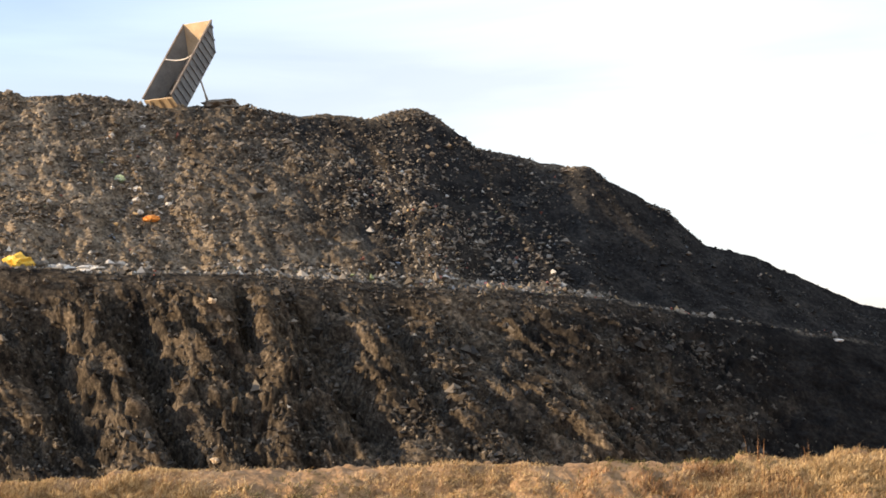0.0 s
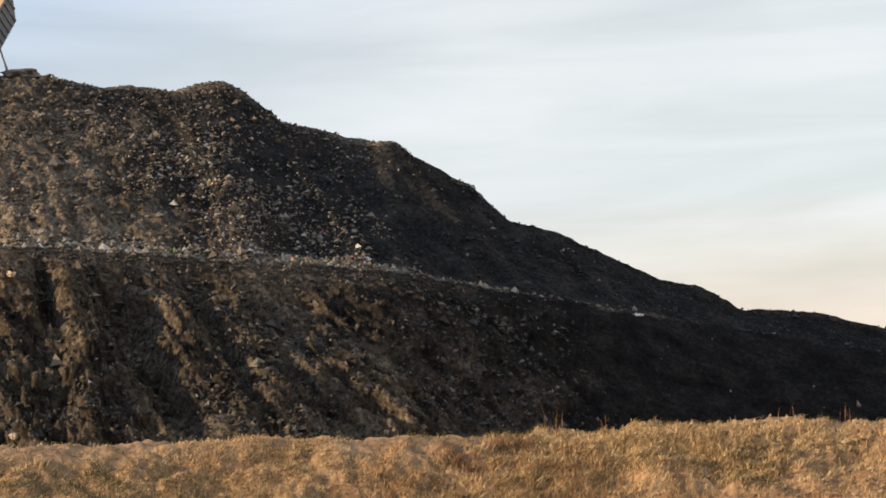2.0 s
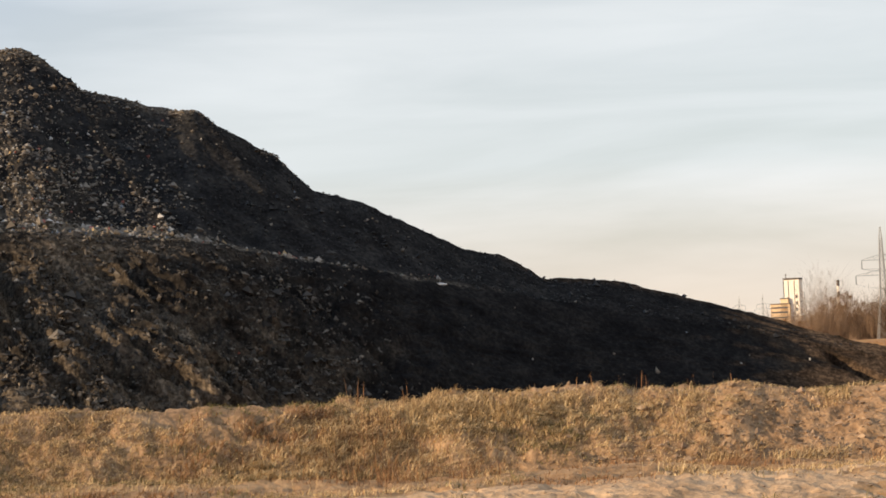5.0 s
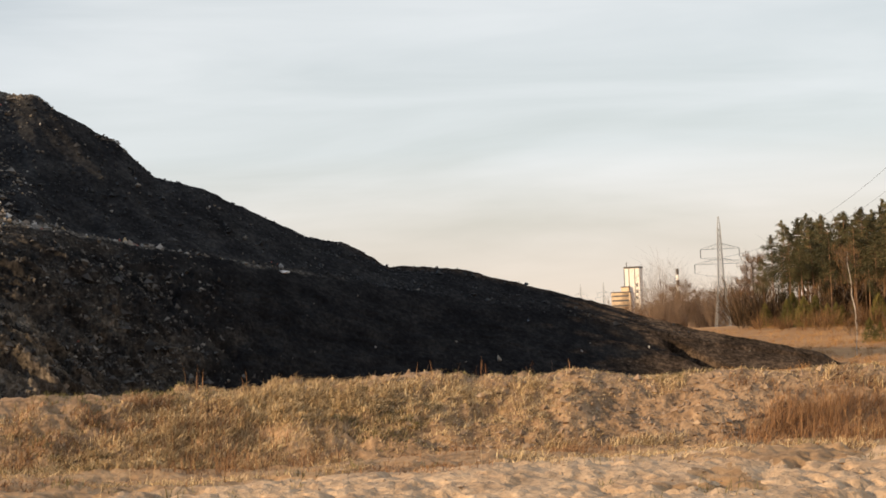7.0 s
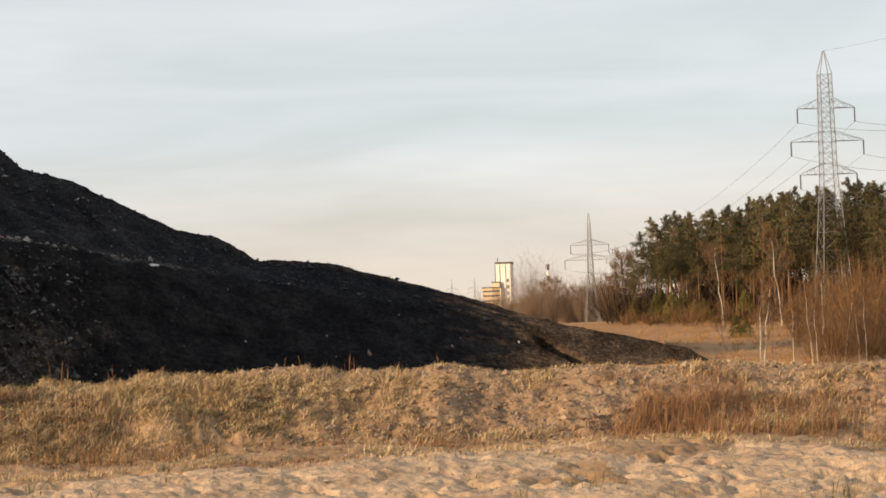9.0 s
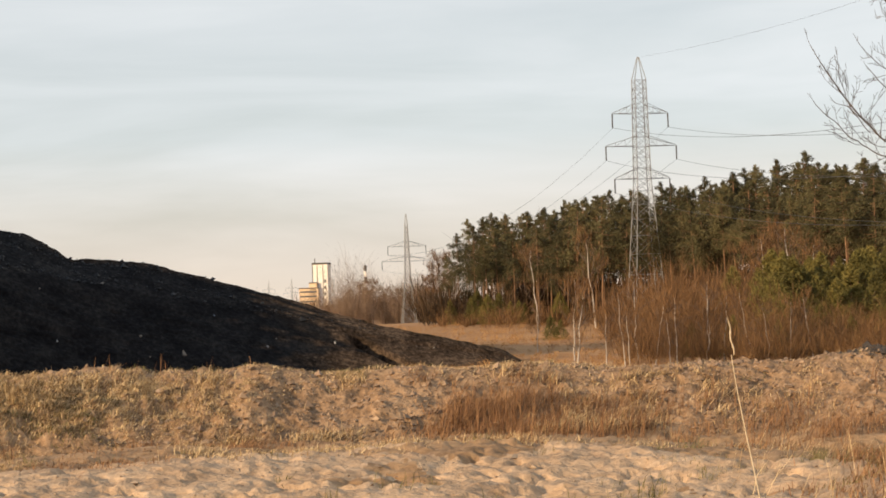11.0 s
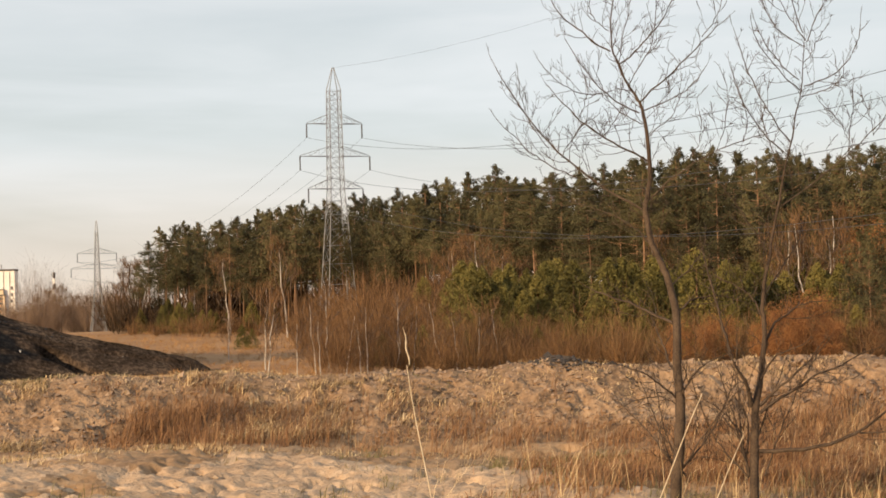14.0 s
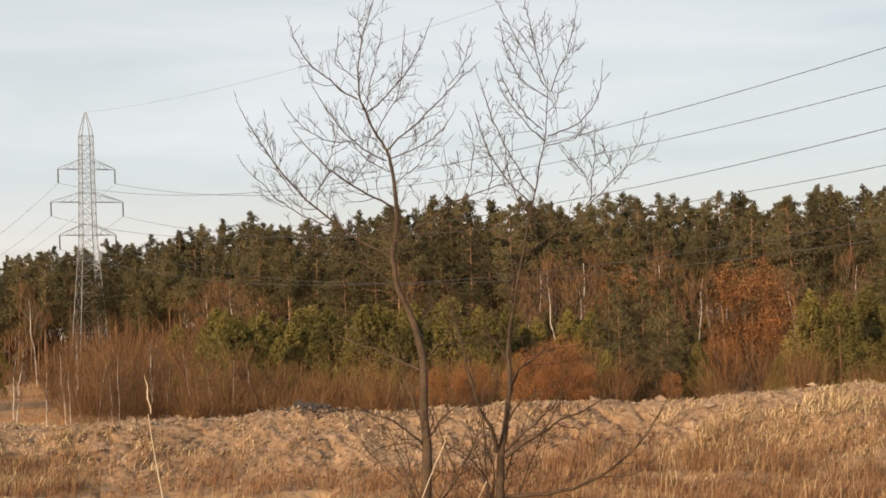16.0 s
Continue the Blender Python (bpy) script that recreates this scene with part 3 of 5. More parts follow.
# near-black copy of the clods: the shade of the flank is in the colour
SHADE_TONED_CLODS = scrap_material("shade_toned_clods", [(0, (0.006, 0.006, 0.006)), (0.5, (0.011, 0.0105, 0.010)), (0.85, (0.022, 0.0205, 0.019))], (0.006, 0.006, 0.006))


def strewn(seed, count, weight):
    """Places on the mound, picked by a weight over bearing and way up the slope."""
    rng = np.random.RandomState(seed)
    b, s, V = MOUND
    w = np.clip(weight(b, s, np.radians(b) * 115, s * 20), 0, None)
    pick = rng.choice(len(b), count, p=w / w.sum())
    return rng, V[pick] + rng.normal(0, 0.08, (count, 3)) * [1, 1, 0.3]


band = lambda v, lo, hi, soft: step(lo - soft, lo + soft, v) * (1 - step(hi - soft, hi + soft, v))
seen = lambda b: band(b, -15, 27, 1)

rng, at = strewn(1, 20000, lambda b, s, u, d: (band(b, -15, -4.5, 3) + 0.3 * band(b, -5, 3, 2)) * band(s, 1.1, 2.12, 0.03) * (0.25 + np.clip(fbm(u * 0.2, d * 0.25, 3) + 0.25, 0, 1)))
stuff("soil_clods", lump_arrays(rng, at, rng.gamma(1.6, 0.045, len(at)) + 0.03, 0.75), CLODS, "brown soil clods and refuse lumps on the tipped slope", "clods")
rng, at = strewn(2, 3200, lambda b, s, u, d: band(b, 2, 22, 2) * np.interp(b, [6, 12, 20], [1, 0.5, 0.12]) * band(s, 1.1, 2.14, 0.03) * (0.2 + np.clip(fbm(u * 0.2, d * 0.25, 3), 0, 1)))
stuff("dark_clods", lump_arrays(rng, at, rng.gamma(2.0, 0.035, len(at)) + 0.02, 0.9), SHADE_TONED_CLODS, "soil clods on the turned-away slope, coloured dark for its shade", "clods")
rng, at = strewn(3, 16000, lambda b, s, u, d: (band(b, -15, 9, 2) + 0.4 * band(b, 0, 8, 2)) * band(s, 0.05, 1.0, 0.03) * (0.15 + np.clip(fbm(u * 0.4 + d * 0.2, d * 0.2, 3), 0, 1)))
stuff("bank_clods", lump_arrays(rng, at, rng.gamma(1.8, 0.045, len(at)) + 0.025, 1.0), BLACK_CLODS, "black soil clods on the steep lower bank", "clods")
rng, at = strewn(7, 1500, lambda b, s, u, d: np.exp(-((s - 2.11) / 0.03) ** 2) * (1.2 * band(b, -2.2, 0.2, 0.3) + band(b, 3.4, 4.8, 0.3) + 0.5 * band(b, 1.2, 3.0, 0.3) + 0.5 * band(b, 6.0, 7.2, 0.3) + 0.25 * band(b, -14, -2, 1)))
stuff("crest_rubble", lump_arrays(rng, at, rng.gamma(2.0, 0.04, len(at)) + 0.03, 0.55), CREST_RUBBLE, "rubble heaped along the crest, its pale colour carrying the sunlit rim", "rubble")
# scraps lie in drifts: below the tipping place, on the lower right of the upper slope and along the bench
rng, at = strewn(4, 5200, lambda b, s, u, d: band(s, 1.12, 2.1, 0.05) * (
    0.8 * np.exp(-((b + 8.9) / 1.3) ** 2) * band(s, 1.35, 1.95, 0.15) + 0.25 * band(b, -14, 4, 2) * np.clip(fbm(u * 0.3, d * 0.4, 3) + 0.1, 0, 1)
    + 1.1 * np.exp(-((b - 0.9 + (s - 1.2) * 5) / 2.2) ** 2) * band(s, 1.1, 1.75, 0.15) * np.clip(fbm(u * 0.5, d * 0.6, 2) + 0.6, 0, 1) + 0.004 * band(b, 4, 14, 3)))
stuff("refuse_scraps", lump_arrays(rng, at + [0, 0, 0.06], rng.gamma(1.5, 0.045, len(at)) + 0.03, 0.8), SCRAPS, "pale scraps of plastic and paper in drifts on the slope", "refuse")
rng, at = strewn(5, 5200, lambda b, s, u, d: (band(b, -15, 4, 2) + 0.07 * band(b, 3, 11, 1.5)) * np.exp(-((s - 1.135) / 0.035) ** 2) * (0.12 + np.clip(fbm(u * 0.35, u * 0, 3) + 0.1, 0, 1)))
stuff("bench_refuse", lump_arrays(rng, at + [0, 0, 0.05], rng.gamma(1.6, 0.065, len(at)) + 0.04, 0.85), SCRAPS, "pale refuse piled along the bench of the mound", "refuse")
rng, at = strewn(6, 330, lambda b, s, u, d: (band(b, -15, 8, 2) + 0.12 * seen(b)) * band(s, 0.1, 0.97, 0.03))
stuff("bank_refuse", lump_arrays(rng, at + [0, 0, 0.06], rng.gamma(1.6, 0.04, len(at)) + 0.035, 0.9), SCRAPS, "scattered pale scraps sticking out of the black bank", "refuse")


def crumpled(name, place, size, mat, label, category, seed):
    """A crumpled sack or sheet: a ball pressed and creased."""
    bm = bmesh.new()
    bmesh.ops.create_icosphere(bm, subdivisions=3, radius=1)
    for v in bm.verts:
        k = 1 + 0.5 * noise.noise(v.co * 1.9 + Vector((seed, 0, 0))) + 0.22 * noise.noise(v.co * 5.1 + Vector((0, seed, 0)))
        v.co = Vector((v.co.x * size[0], v.co.y * size[1], v.co.z * size[2])) * k
    me = bpy.data.meshes.new(name)
    bm.to_mesh(me)
    bm.free()
    me.materials.append(mat)
    ob = new(name, me)
    ob.location = place
    return tagged(ob, label, category)


def on_mound(bearing, way):
    b, s, V = MOUND
    return Vector(V[np.argmin(((b - bearing) * 2) ** 2 + ((s - way) * 20) ** 2)])


def film(name, colour, rough=0.45):
    d = tuple(c * 0.6 for c in colour)
    return material(name, [d, colour, tuple(min(1, c * 1.25) for c in colour)], 2.5, rough=rough, bump=0.4, fine=4)


YELLOW, WHITE_FILM, ORANGE, PINK = film("yellow_foam", (0.72, 0.47, 0.07)), film("white_film", (0.62, 0.60, 0.57)), film("orange_sack", (0.68, 0.26, 0.05)), film("pink_plastic", (0.66, 0.20, 0.20))
GREENISH, BEIGE = film("pale_green_sack", (0.42, 0.50, 0.30)), film("beige_card", (0.55, 0.44, 0.31))
crumpled("soil_heap", polar(-6.45, 141.3, 24.4), (1.5, 1.2, 0.55), CLODS, "dark brown heap of soil on the crest beside the trailer", "soil heap", 9)
crumpled("foam_heap", on_mound(-12.45, 1.14), (1.0, 0.7, 0.62), YELLOW, "heap of crumpled yellow foam on the bench", "refuse heap", 1)
crumpled("plastic_sheet", on_mound(-11.3, 1.14), (0.9, 0.6, 0.22), WHITE_FILM, "crumpled white plastic sheet on the bench edge", "plastic sheet", 2)
crumpled("plastic_sheet", on_mound(-10.5, 1.14), (1.2, 0.6, 0.28), WHITE_FILM, "crumpled greyish plastic sheet on the bench edge", "plastic sheet", 3)
crumpled("refuse_sack", on_mound(-8.62, 1.40), (0.48, 0.3, 0.22), ORANGE, "torn orange refuse sack on the tipped slope", "sack", 4)
crumpled("refuse_sack", on_mound(-9.5, 1.62), (0.36, 0.3, 0.28), GREENISH, "pale green refuse sack on the tipped slope", "sack", 5)
crumpled("plastic_canister", on_mound(1.2, 1.16), (0.2, 0.2, 0.25), PINK, "pink plastic canister among the scraps", "canister", 6)
crumpled("plastic_sheet", on_mound(11.35, 1.05), (0.5, 0.25, 0.12), WHITE_FILM, "small white plastic sheet at the end of the bench", "plastic sheet", 7)
for k, (b, s) in enumerate([(-8.75, 1.95), (-9.0, 1.5), (-8.9, 1.45), (-8.3, 1.55), (-8.1, 1.5), (-9.0, 1.56), (-8.4, 1.46)]):
    crumpled("white_bag", on_mound(b, s), (0.22, 0.2, 0.17), WHITE_FILM, "small white plastic bag on the tipped slope", "bag", 10 + k)
for k, (b, s) in enumerate([(-6.9, 0.80), (-6.9, 0.18), (2.9, 0.12)]):
    crumpled("paper_scrap", on_mound(b, s), (0.24, 0.2, 0.16), BEIGE, "pale scrap of cardboard stuck in the black bank", "scrap", 30 + k)


# ---- tipping truck ----
def tipping_trailer():
    """A tipper trailer on the mound's edge, its long ribbed body raised. Local y is ahead, the hinge at the origin's height."""
    paint = material("blue_grey_paint", [(0.10, 0.11, 0.125), (0.16, 0.17, 0.185), (0.22, 0.23, 0.24)], 1.2, rough=0.5, bump=0.1)
    inner = material("worn_steel", [(0.10, 0.085, 0.075), (0.20, 0.17, 0.145), (0.30, 0.26, 0.22)], 0.9, rough=0.6, bump=0.2, metal=0.2)
    tan = material("dusty_tan_steel", [(0.36, 0.27, 0.17), (0.50, 0.39, 0.26), (0.60, 0.48, 0.34)], 1.0, rough=0.7, bump=0.2)
    dark = material("chassis_black", [(0.02, 0.02, 0.02), (0.05, 0.048, 0.045)], 2.0, rough=0.6)
    rubber = material("tyre_rubber", [(0.015, 0.015, 0.015), (0.04, 0.037, 0.034)], 3.0, rough=0.85)
    chrome = material("polished_rod", [(0.25, 0.25, 0.26), (0.40, 0.40, 0.41)], 3.0, rough=0.3, metal=0.8, bump=0)
    base = new("tipping_trailer")
    L, W, H, T = 8.1, 2.55, 1.75, 0.06
    RAKE = 1.5

    def raked(arrays):
        """The front end leans out: its foot lies behind its top."""
        V, F = arrays
        return V - np.outer(RAKE * (1 - np.clip(V[:, 2] / H, 0, 1)) * (V[:, 1] > L - RAKE), (0, 1, 0)), F

    body = new("body", joined("body", [raked(box_arrays((W, L, T), (0, L / 2, 0)))], inner))
    body.parent = base
    body.matrix_local = pose(0, 0, 1.25, 50.5, 0, 0)
    tagged(body, "raised steel tipper body, worn inside")
    for side in (-1, 1):
        wall = part("side_wall", joined("side_wall", [raked(box_arrays((T, L, H), (side * (W / 2 - T / 2), L / 2, H / 2 + T / 2)))], paint), body, "blue-grey ribbed side wall")
        part("top_rail", joined("top_rail", [box_arrays((0.13, L + 0.06, 0.12), (side * (W / 2), L / 2, H + 0.09))], inner), wall)
        for k in range(13):
            y = 0.35 + k * (L - 0.7) / 12
            low = max(0.0, H * (1 - (L - y) / RAKE))
            part("rib", joined("rib", [box_arrays((0.09, 0.12, H - low), (side * (W / 2 + 0.045), y, (H + low) / 2 + 0.03))], paint), wall)
    part("front_wall", joined("front_wall", [raked(box_arrays((W - 2 * T, T, H + 0.1), (0, L - T / 2, H / 2 + 0.08)))], tan), body, "dusty tan front wall of the body")
    gate = part("tailgate", joined("tailgate", [box_arrays((W - 0.04, 0.07, H - 0.2), (0, -0.06, H / 2))], tan), body, "dusty tan tailgate")
    for k in (-1, 0, 1):
        part("gate_rib", joined("gate_rib", [box_arrays((0.10, 0.07, H - 0.25), (k * 0.8, -0.125, H / 2))], tan), gate)
    n = 9
    sag = [((q - 0.5) * (W - 0.1), L * 0.52, H + 0.12 - 1.2 * (0.25 - (q - 0.5) ** 2)) for q in np.linspace(0, 1, n)]
    part("strap", joined("strap", [tube_arrays(sag, [0.05] * n, 5)], WHITE_FILM), body, "pale sagging strap across the open body")
    # residue that still lies on the floor
    heap = lump_arrays(np.random.RandomState(3), np.stack([np.random.RandomState(4).uniform(-1.1, 1.1, 160), np.random.RandomState(5).uniform(0.1, 3.6, 160), np.full(160, 0.1)], 1), np.full(160, 0.22))
    part("residue", mesh_of("residue", heap[0], heap[1], CLODS, smooth=False), body, "brown refuse left on the body floor")
    chassis = part("chassis", joined("chassis", [box_arrays((0.16, 8.6, 0.28), (s * 0.45, 4.4, 0.95)) for s in (-1, 1)] + [box_arrays((1.0, 0.14, 0.2), (0, y, 0.95)) for y in (0.3, 2.5, 5, 8)], dark), base)
    foot = Vector((0.3, 5.3, 1.05))
    head = pose(0, 0, 1.25, 50.5, 0, 0) @ Vector((0, 5.3, -0.05))
    mid = foot.lerp(head, 0.5)
    part("hydraulic_ram", joined("hydraulic_ram", [tube_arrays([foot, mid], [0.10, 0.10], 10), tube_arrays([mid, head], [0.07, 0.07], 10)], chrome), base, "polished telescopic ram")
    for y in (1.2, 2.5, 3.8):
        for s in (-1, 1):
            ring = [(s * (1.02 + w), y + r * math.cos(a), 0.52 + r * math.sin(a)) for a in np.linspace(0, 2 * math.pi, 20, endpoint=False) for w, r in ((-0.15, 0.30), (-0.17, 0.49), (-0.12, 0.52), (0.12, 0.52), (0.17, 0.49), (0.15, 0.30))]
            i = np.arange(120).reshape(20, 6)
            j, q = np.roll(i, -1, 0), np.roll(i, -1, 1)
            f = np.stack([i, j, np.roll(j, -1, 1), q], -1).reshape(-1, 4)
            wheel = part("wheel", mesh_of("wheel", ring, f, rubber), base, "black tyre")
            part("rim", joined("rim", [tube_arrays([(s * 0.92, y, 0.52), (s * 1.10, y, 0.52)], [0.31, 0.30], 16), box_arrays((0.05, 0.5, 0.5), (s * 1.0, y, 0.52))], dark), wheel)
    return tagged(base, "blue-grey tipper trailer with raised body on the mound", "trailer")


trailer = tipping_trailer()
TRUCK_AT = polar(-8.0, 141.2, 22.6)
trailer.matrix_world = Matrix.Translation(TRUCK_AT) @ pose(0, 0, 0, 0, 0, -29)

# ---- far things ----
PALE = material("pale_cladding", [(0.68, 0.63, 0.55), (0.78, 0.74, 0.66), (0.84, 0.80, 0.73)], 0.15, rough=0.7, bump=0)
TAN_WALL = material("tan_render", [(0.55, 0.40, 0.25), (0.64, 0.48, 0.31), (0.70, 0.55, 0.38)], 0.15, rough=0.8, bump=0)
DARK_TRIM = material("dark_trim", [(0.06, 0.055, 0.05), (0.11, 0.10, 0.09)], 0.3, rough=0.7, bump=0)
GLASS_DARK = material("dim_glazing", [(0.08, 0.08, 0.085), (0.16, 0.15, 0.14)], 0.2, rough=0.2, bump=0)
FAR_Z = -5.1


def works_tower():
    """A tall clad hoist tower with a lower hall beside it."""
    base = new("works_tower")
    part("shaft_wall", joined("shaft_wall", [box_arrays((12, 12, 36), (0, 0, 18))], PALE), base, "sunlit pale clad walls")
    part("roof_cap", joined("roof_cap", [box_arrays((12.5, 12.5, 1.4), (0, 0, 36.7))], DARK_TRIM), base, "dark flat roof cap")
    for x in (-5.9, -2.2, 2.4):
        part("seam", joined("seam", [box_arrays((0.4, 0.4, 34), (x, -6.1, 18.5))], DARK_TRIM), base)
    for z in (8, 13, 18, 23):
        part("window", joined("window", [box_arrays((1.4, 0.3, 2.6), (3.9, -6.12, z))], GLASS_DARK), base)
    part("mast", joined("mast", [box_arrays((0.5, 0.5, 4), (-5.2, 0, 39))], DARK_TRIM), base)
    return tagged(base, "tall pale hoist tower of a distant works, sunlit", "tower")


works_tower().matrix_world = Matrix.Translation(polar(21.80, 1500, FAR_Z)) @ pose(0, 0, 0, 0, 0, -35)


def works_hall():
    base = new("works_hall")
    part("hall_wall", joined("hall_wall", [box_arrays((15, 14, 20), (0, 0, 10)), box_arrays((6, 14, 24), (3.5, 0, 12))], TAN_WALL), base, "tan rendered walls")
    part("hall_roof", joined("hall_roof", [box_arrays((15.4, 14.4, 0.8), (0, 0, 20.4)), box_arrays((6.4, 14.4, 0.8), (3.5, 0, 24.4))], DARK_TRIM), base)
    for z in (10, 14, 17.5):
        part("window_band", joined("window_band", [box_arrays((13, 0.3, 1.3), (-0.3, -7.1, z))], GLASS_DARK), base)
    return tagged(base, "low tan works hall beside the hoist tower", "building")


works_hall().matrix_world = Matrix.Translation(polar(21.46, 1500, FAR_Z - 2.5)) @ pose(0, 0, 0, 0, 0, -35)


def chimney():
    base = new("chimney")
    dark, pale = DARK_TRIM, PALE
    for k in range(8):
        z0, z1 = k * 4.7, (k + 1) * 4.7
        r0, r1 = 2.5 - 0.08 * k, 2.42 - 0.08 * k
        part("band", joined("band", [tube_arrays([(0, 0, z0), (0, 0, z1)], [r0, r1], 16)], dark if k % 2 else pale), base)
    part("rim", joined("rim", [tube_arrays([(0, 0, 37.6), (0, 0, 38.0)], [2.1, 2.0], 16)], dark), base)
    return tagged(base, "distant factory chimney with dark and white bands", "chimney")


chimney().matrix_world = Matrix.Translation(polar(23.10, 1650, FAR_Z - 1)) @ Matrix.Diagonal((0.62, 0.62, 1, 1))


# ---- power line ----
def lattice_tower(height, waist, base_half, waist_half, top_half, arms, neck, bar=0.11):
    """A lattice pylon: four legs, crossed bracing, arms (height, reach, drop of insulator). Arms lie along local x."""
    base = new("power_pylon")
    prof = table([(0, base_half), (waist, waist_half), (neck, top_half), (height, 0.1)])
    corners = ((-1, -1), (1, -1), (1, 1), (-1, 1))
    for cx, cy in corners:
        pts = [(cx * prof(z), cy * prof(z), z) for z in (0, waist, neck, height)]
        part("leg", joined("leg", [tube_arrays(pts, [bar, bar * 0.85, bar * 0.8, bar * 0.6], 4)], STEEL), base)
    levels = [0.0]
    while levels[-1] < neck - 0.8:
        levels.append(min(neck, levels[-1] + max(1.3, 1.55 * float(prof(levels[-1])))))
    for z0, z1 in zip(levels[:-1], levels[1:]):
        bars = []
        for k in range(4):
            (ax, ay), (bx, by) = corners[k], corners[(k + 1) % 4]
            p0, p1 = float(prof(z0)), float(prof(z1))
            bars += [beam_arrays((ax * p0, ay * p0, z0), (bx * p1, by * p1, z1), bar * 0.5), beam_arrays((bx * p0, by * p0, z0), (ax * p1, ay * p1, z1), bar * 0.5),
                     beam_arrays((ax * p1, ay * p1, z1), (bx * p1, by * p1, z1), bar * 0.5)]
        tagged(part("bracing", joined("bracing", bars, STEEL), base), kind="stuff")
    ends = []
    for z, reach, drop in arms:
        for s in (-1, 1):
            h, p, q = 1.45, float(prof(z)), float(prof(z + 1.45))
            tip = (s * reach, 0, z)
            bars = [beam_arrays((s * p, y * p, z), tip, bar * 0.75) for y in (-1, 1)] + [beam_arrays((s * q, y * q, z + h), (s * reach * 0.99, 0, z + 0.12), bar * 0.65) for y in (-1, 1)]
            for m in (0.33, 0.66):
                lo = Vector((s * p, 0, z)).lerp(Vector(tip), m)
                hi = Vector((s * q, 0, z + h)).lerp(Vector(tip), m)
                bars += [beam_arrays(lo, hi, bar * 0.45)]
                bars += [beam_arrays(lo, Vector((s * q, 0, z + h)).lerp(Vector(tip), m - 0.33), bar * 0.45)]
            arm = part("cross_arm", joined("cross_arm", bars, STEEL), base)
            prongs = [] if not drop else [tube_arrays([(s * reach, 0, z - drop * k / 12) for k in range(13)], [0.13 if k % 2 else 0.07 for k in range(13)], 6)]
            if prongs:
                part("insulator", joined("insulator", prongs, INSULATOR), arm, "dark hanging insulator string")
            ends.append(Vector((s * reach, 0, z - drop)))
    return base, ends


PYLON_Z = -2.8
ARMS = [(19.0 + 2.6, 4.3, 2.1), (24.0 + 2.5, 5.5, 2.1), (28.9 + 2.5, 4.35, 2.1)]
pylon, ends = lattice_tower(39.9, 21.5, 2.45, 1.05, 0.85, ARMS, 36.5, 0.085)
tagged(pylon, "tall grey lattice power pylon with three pairs of arms", "pylon", "power pylons")
PYLON_M = Matrix.Translation(polar(31.42, 290, PYLON_Z)) @ pose(0, 0, 0, 0, 0, -14)
pylon.matrix_world = PYLON_M

far_pylon, far_ends = lattice_tower(30.0, 12.0, 1.95, 0.8, 0.35, [(17.3, 6.9, 2.3), (21.3, 5.2, 2.3)], 27.0, 0.10)
tagged(far_pylon, "slim grey lattice power pylon standing in the far field", "pylon", "power pylons")
FAR_M = Matrix.Translation(polar(24.36, 390, -3.35)) @ pose(0, 0, 0, 0, 0, -16) @ Matrix.Scale(0.75, 4)
far_pylon.matrix_world = FAR_M
for b, d, k in ((20.22, 1250, 1.0), (20.90, 1200, 1.0), (22.12, 1150, 1.0)):
    tagged(copy_thing(far_pylon, Matrix.Translation(polar(b, d, FAR_Z)) @ pose(0, 0, 0, 0, 0, -18)), "hazy lattice power pylon on the horizon")


def wire(a, b, sag, radius=0.023):
    q = np.linspace(0, 1, 40)
    P = np.outer(1 - q, a) + np.outer(q, b)
    P[:, 2] -= 4 * sag * q * (1 - q)
    ob = new("power_wire", joined("power_wire", [tube_arrays(P, [radius] * 40, 4)], WIRE))
    return tagged(ob, "thin sagging power line wire hung from the pylon", "wire", "power wires")


NEXT_M = Matrix.Translation(polar(31.42, 290, PYLON_Z) + Vector((-70.7, -239.6, -4.1))) @ pose(0, 0, 0, 0, 0, -26)
tagged(copy_thing(pylon, NEXT_M), "tall grey lattice power pylon carrying the wires over the road").matrix_basis = NEXT_M
for e in ends:
    wire(PYLON_M @ e, NEXT_M @ e, 7.7)
for e, g in zip(ends, (far_ends[0], far_ends[1], far_ends[2], far_ends[3], far_ends[2], far_ends[3])):
    wire(PYLON_M @ e, FAR_M @ g, 5.0, 0.022)
top = Vector((0, 0, 39.9))
wire(PYLON_M @ top, NEXT_M @ top, 4.6, 0.011)


# ---- trees ----
def grow(rng, start, way, length, radius, depth, pieces, tips, spread=0.6, forks=4, up=0.12, sides=4, seg=5, ratio=0.6, thin=0.004, bend=0.13):
    """A bent, tapered limb that forks into thinner ones; collects tubes and tip places."""
    P, d, at = [Vector(start)], Vector(way).normalized(), Vector(start)
    for k in range(seg):
        d = (d + Vector(rng.normal(0, bend, 3)) + Vector((0, 0, up))).normalized()
        at = at + d * (length / seg)
        P.append(at.copy())
    r = np.linspace(radius, max(thin, radius * (0.35 if depth else 0.3)), seg + 1)
    pieces.append(tube_arrays(P, r, sides))
    tips.append((P[-1], d))
    if depth:
        for k in range(forks):
            q = rng.uniform(0.25, 1.0) if k else 1.0
            i = min(seg, max(1, int(round(q * seg))))
            side = Vector(rng.normal(0, 1, 3))
            side = (side - side.dot(d) * d).normalized()
            w = (d + side * spread * rng.uniform(0.6, 1.4)).normalized()
            grow(rng, P[i], w, length * ratio * rng.uniform(0.7, 1.2), max(thin, r[i] * 0.62), depth - 1, pieces, tips, spread, forks, up, max(3, sides - 1), max(3, seg - 1), ratio, thin, bend)


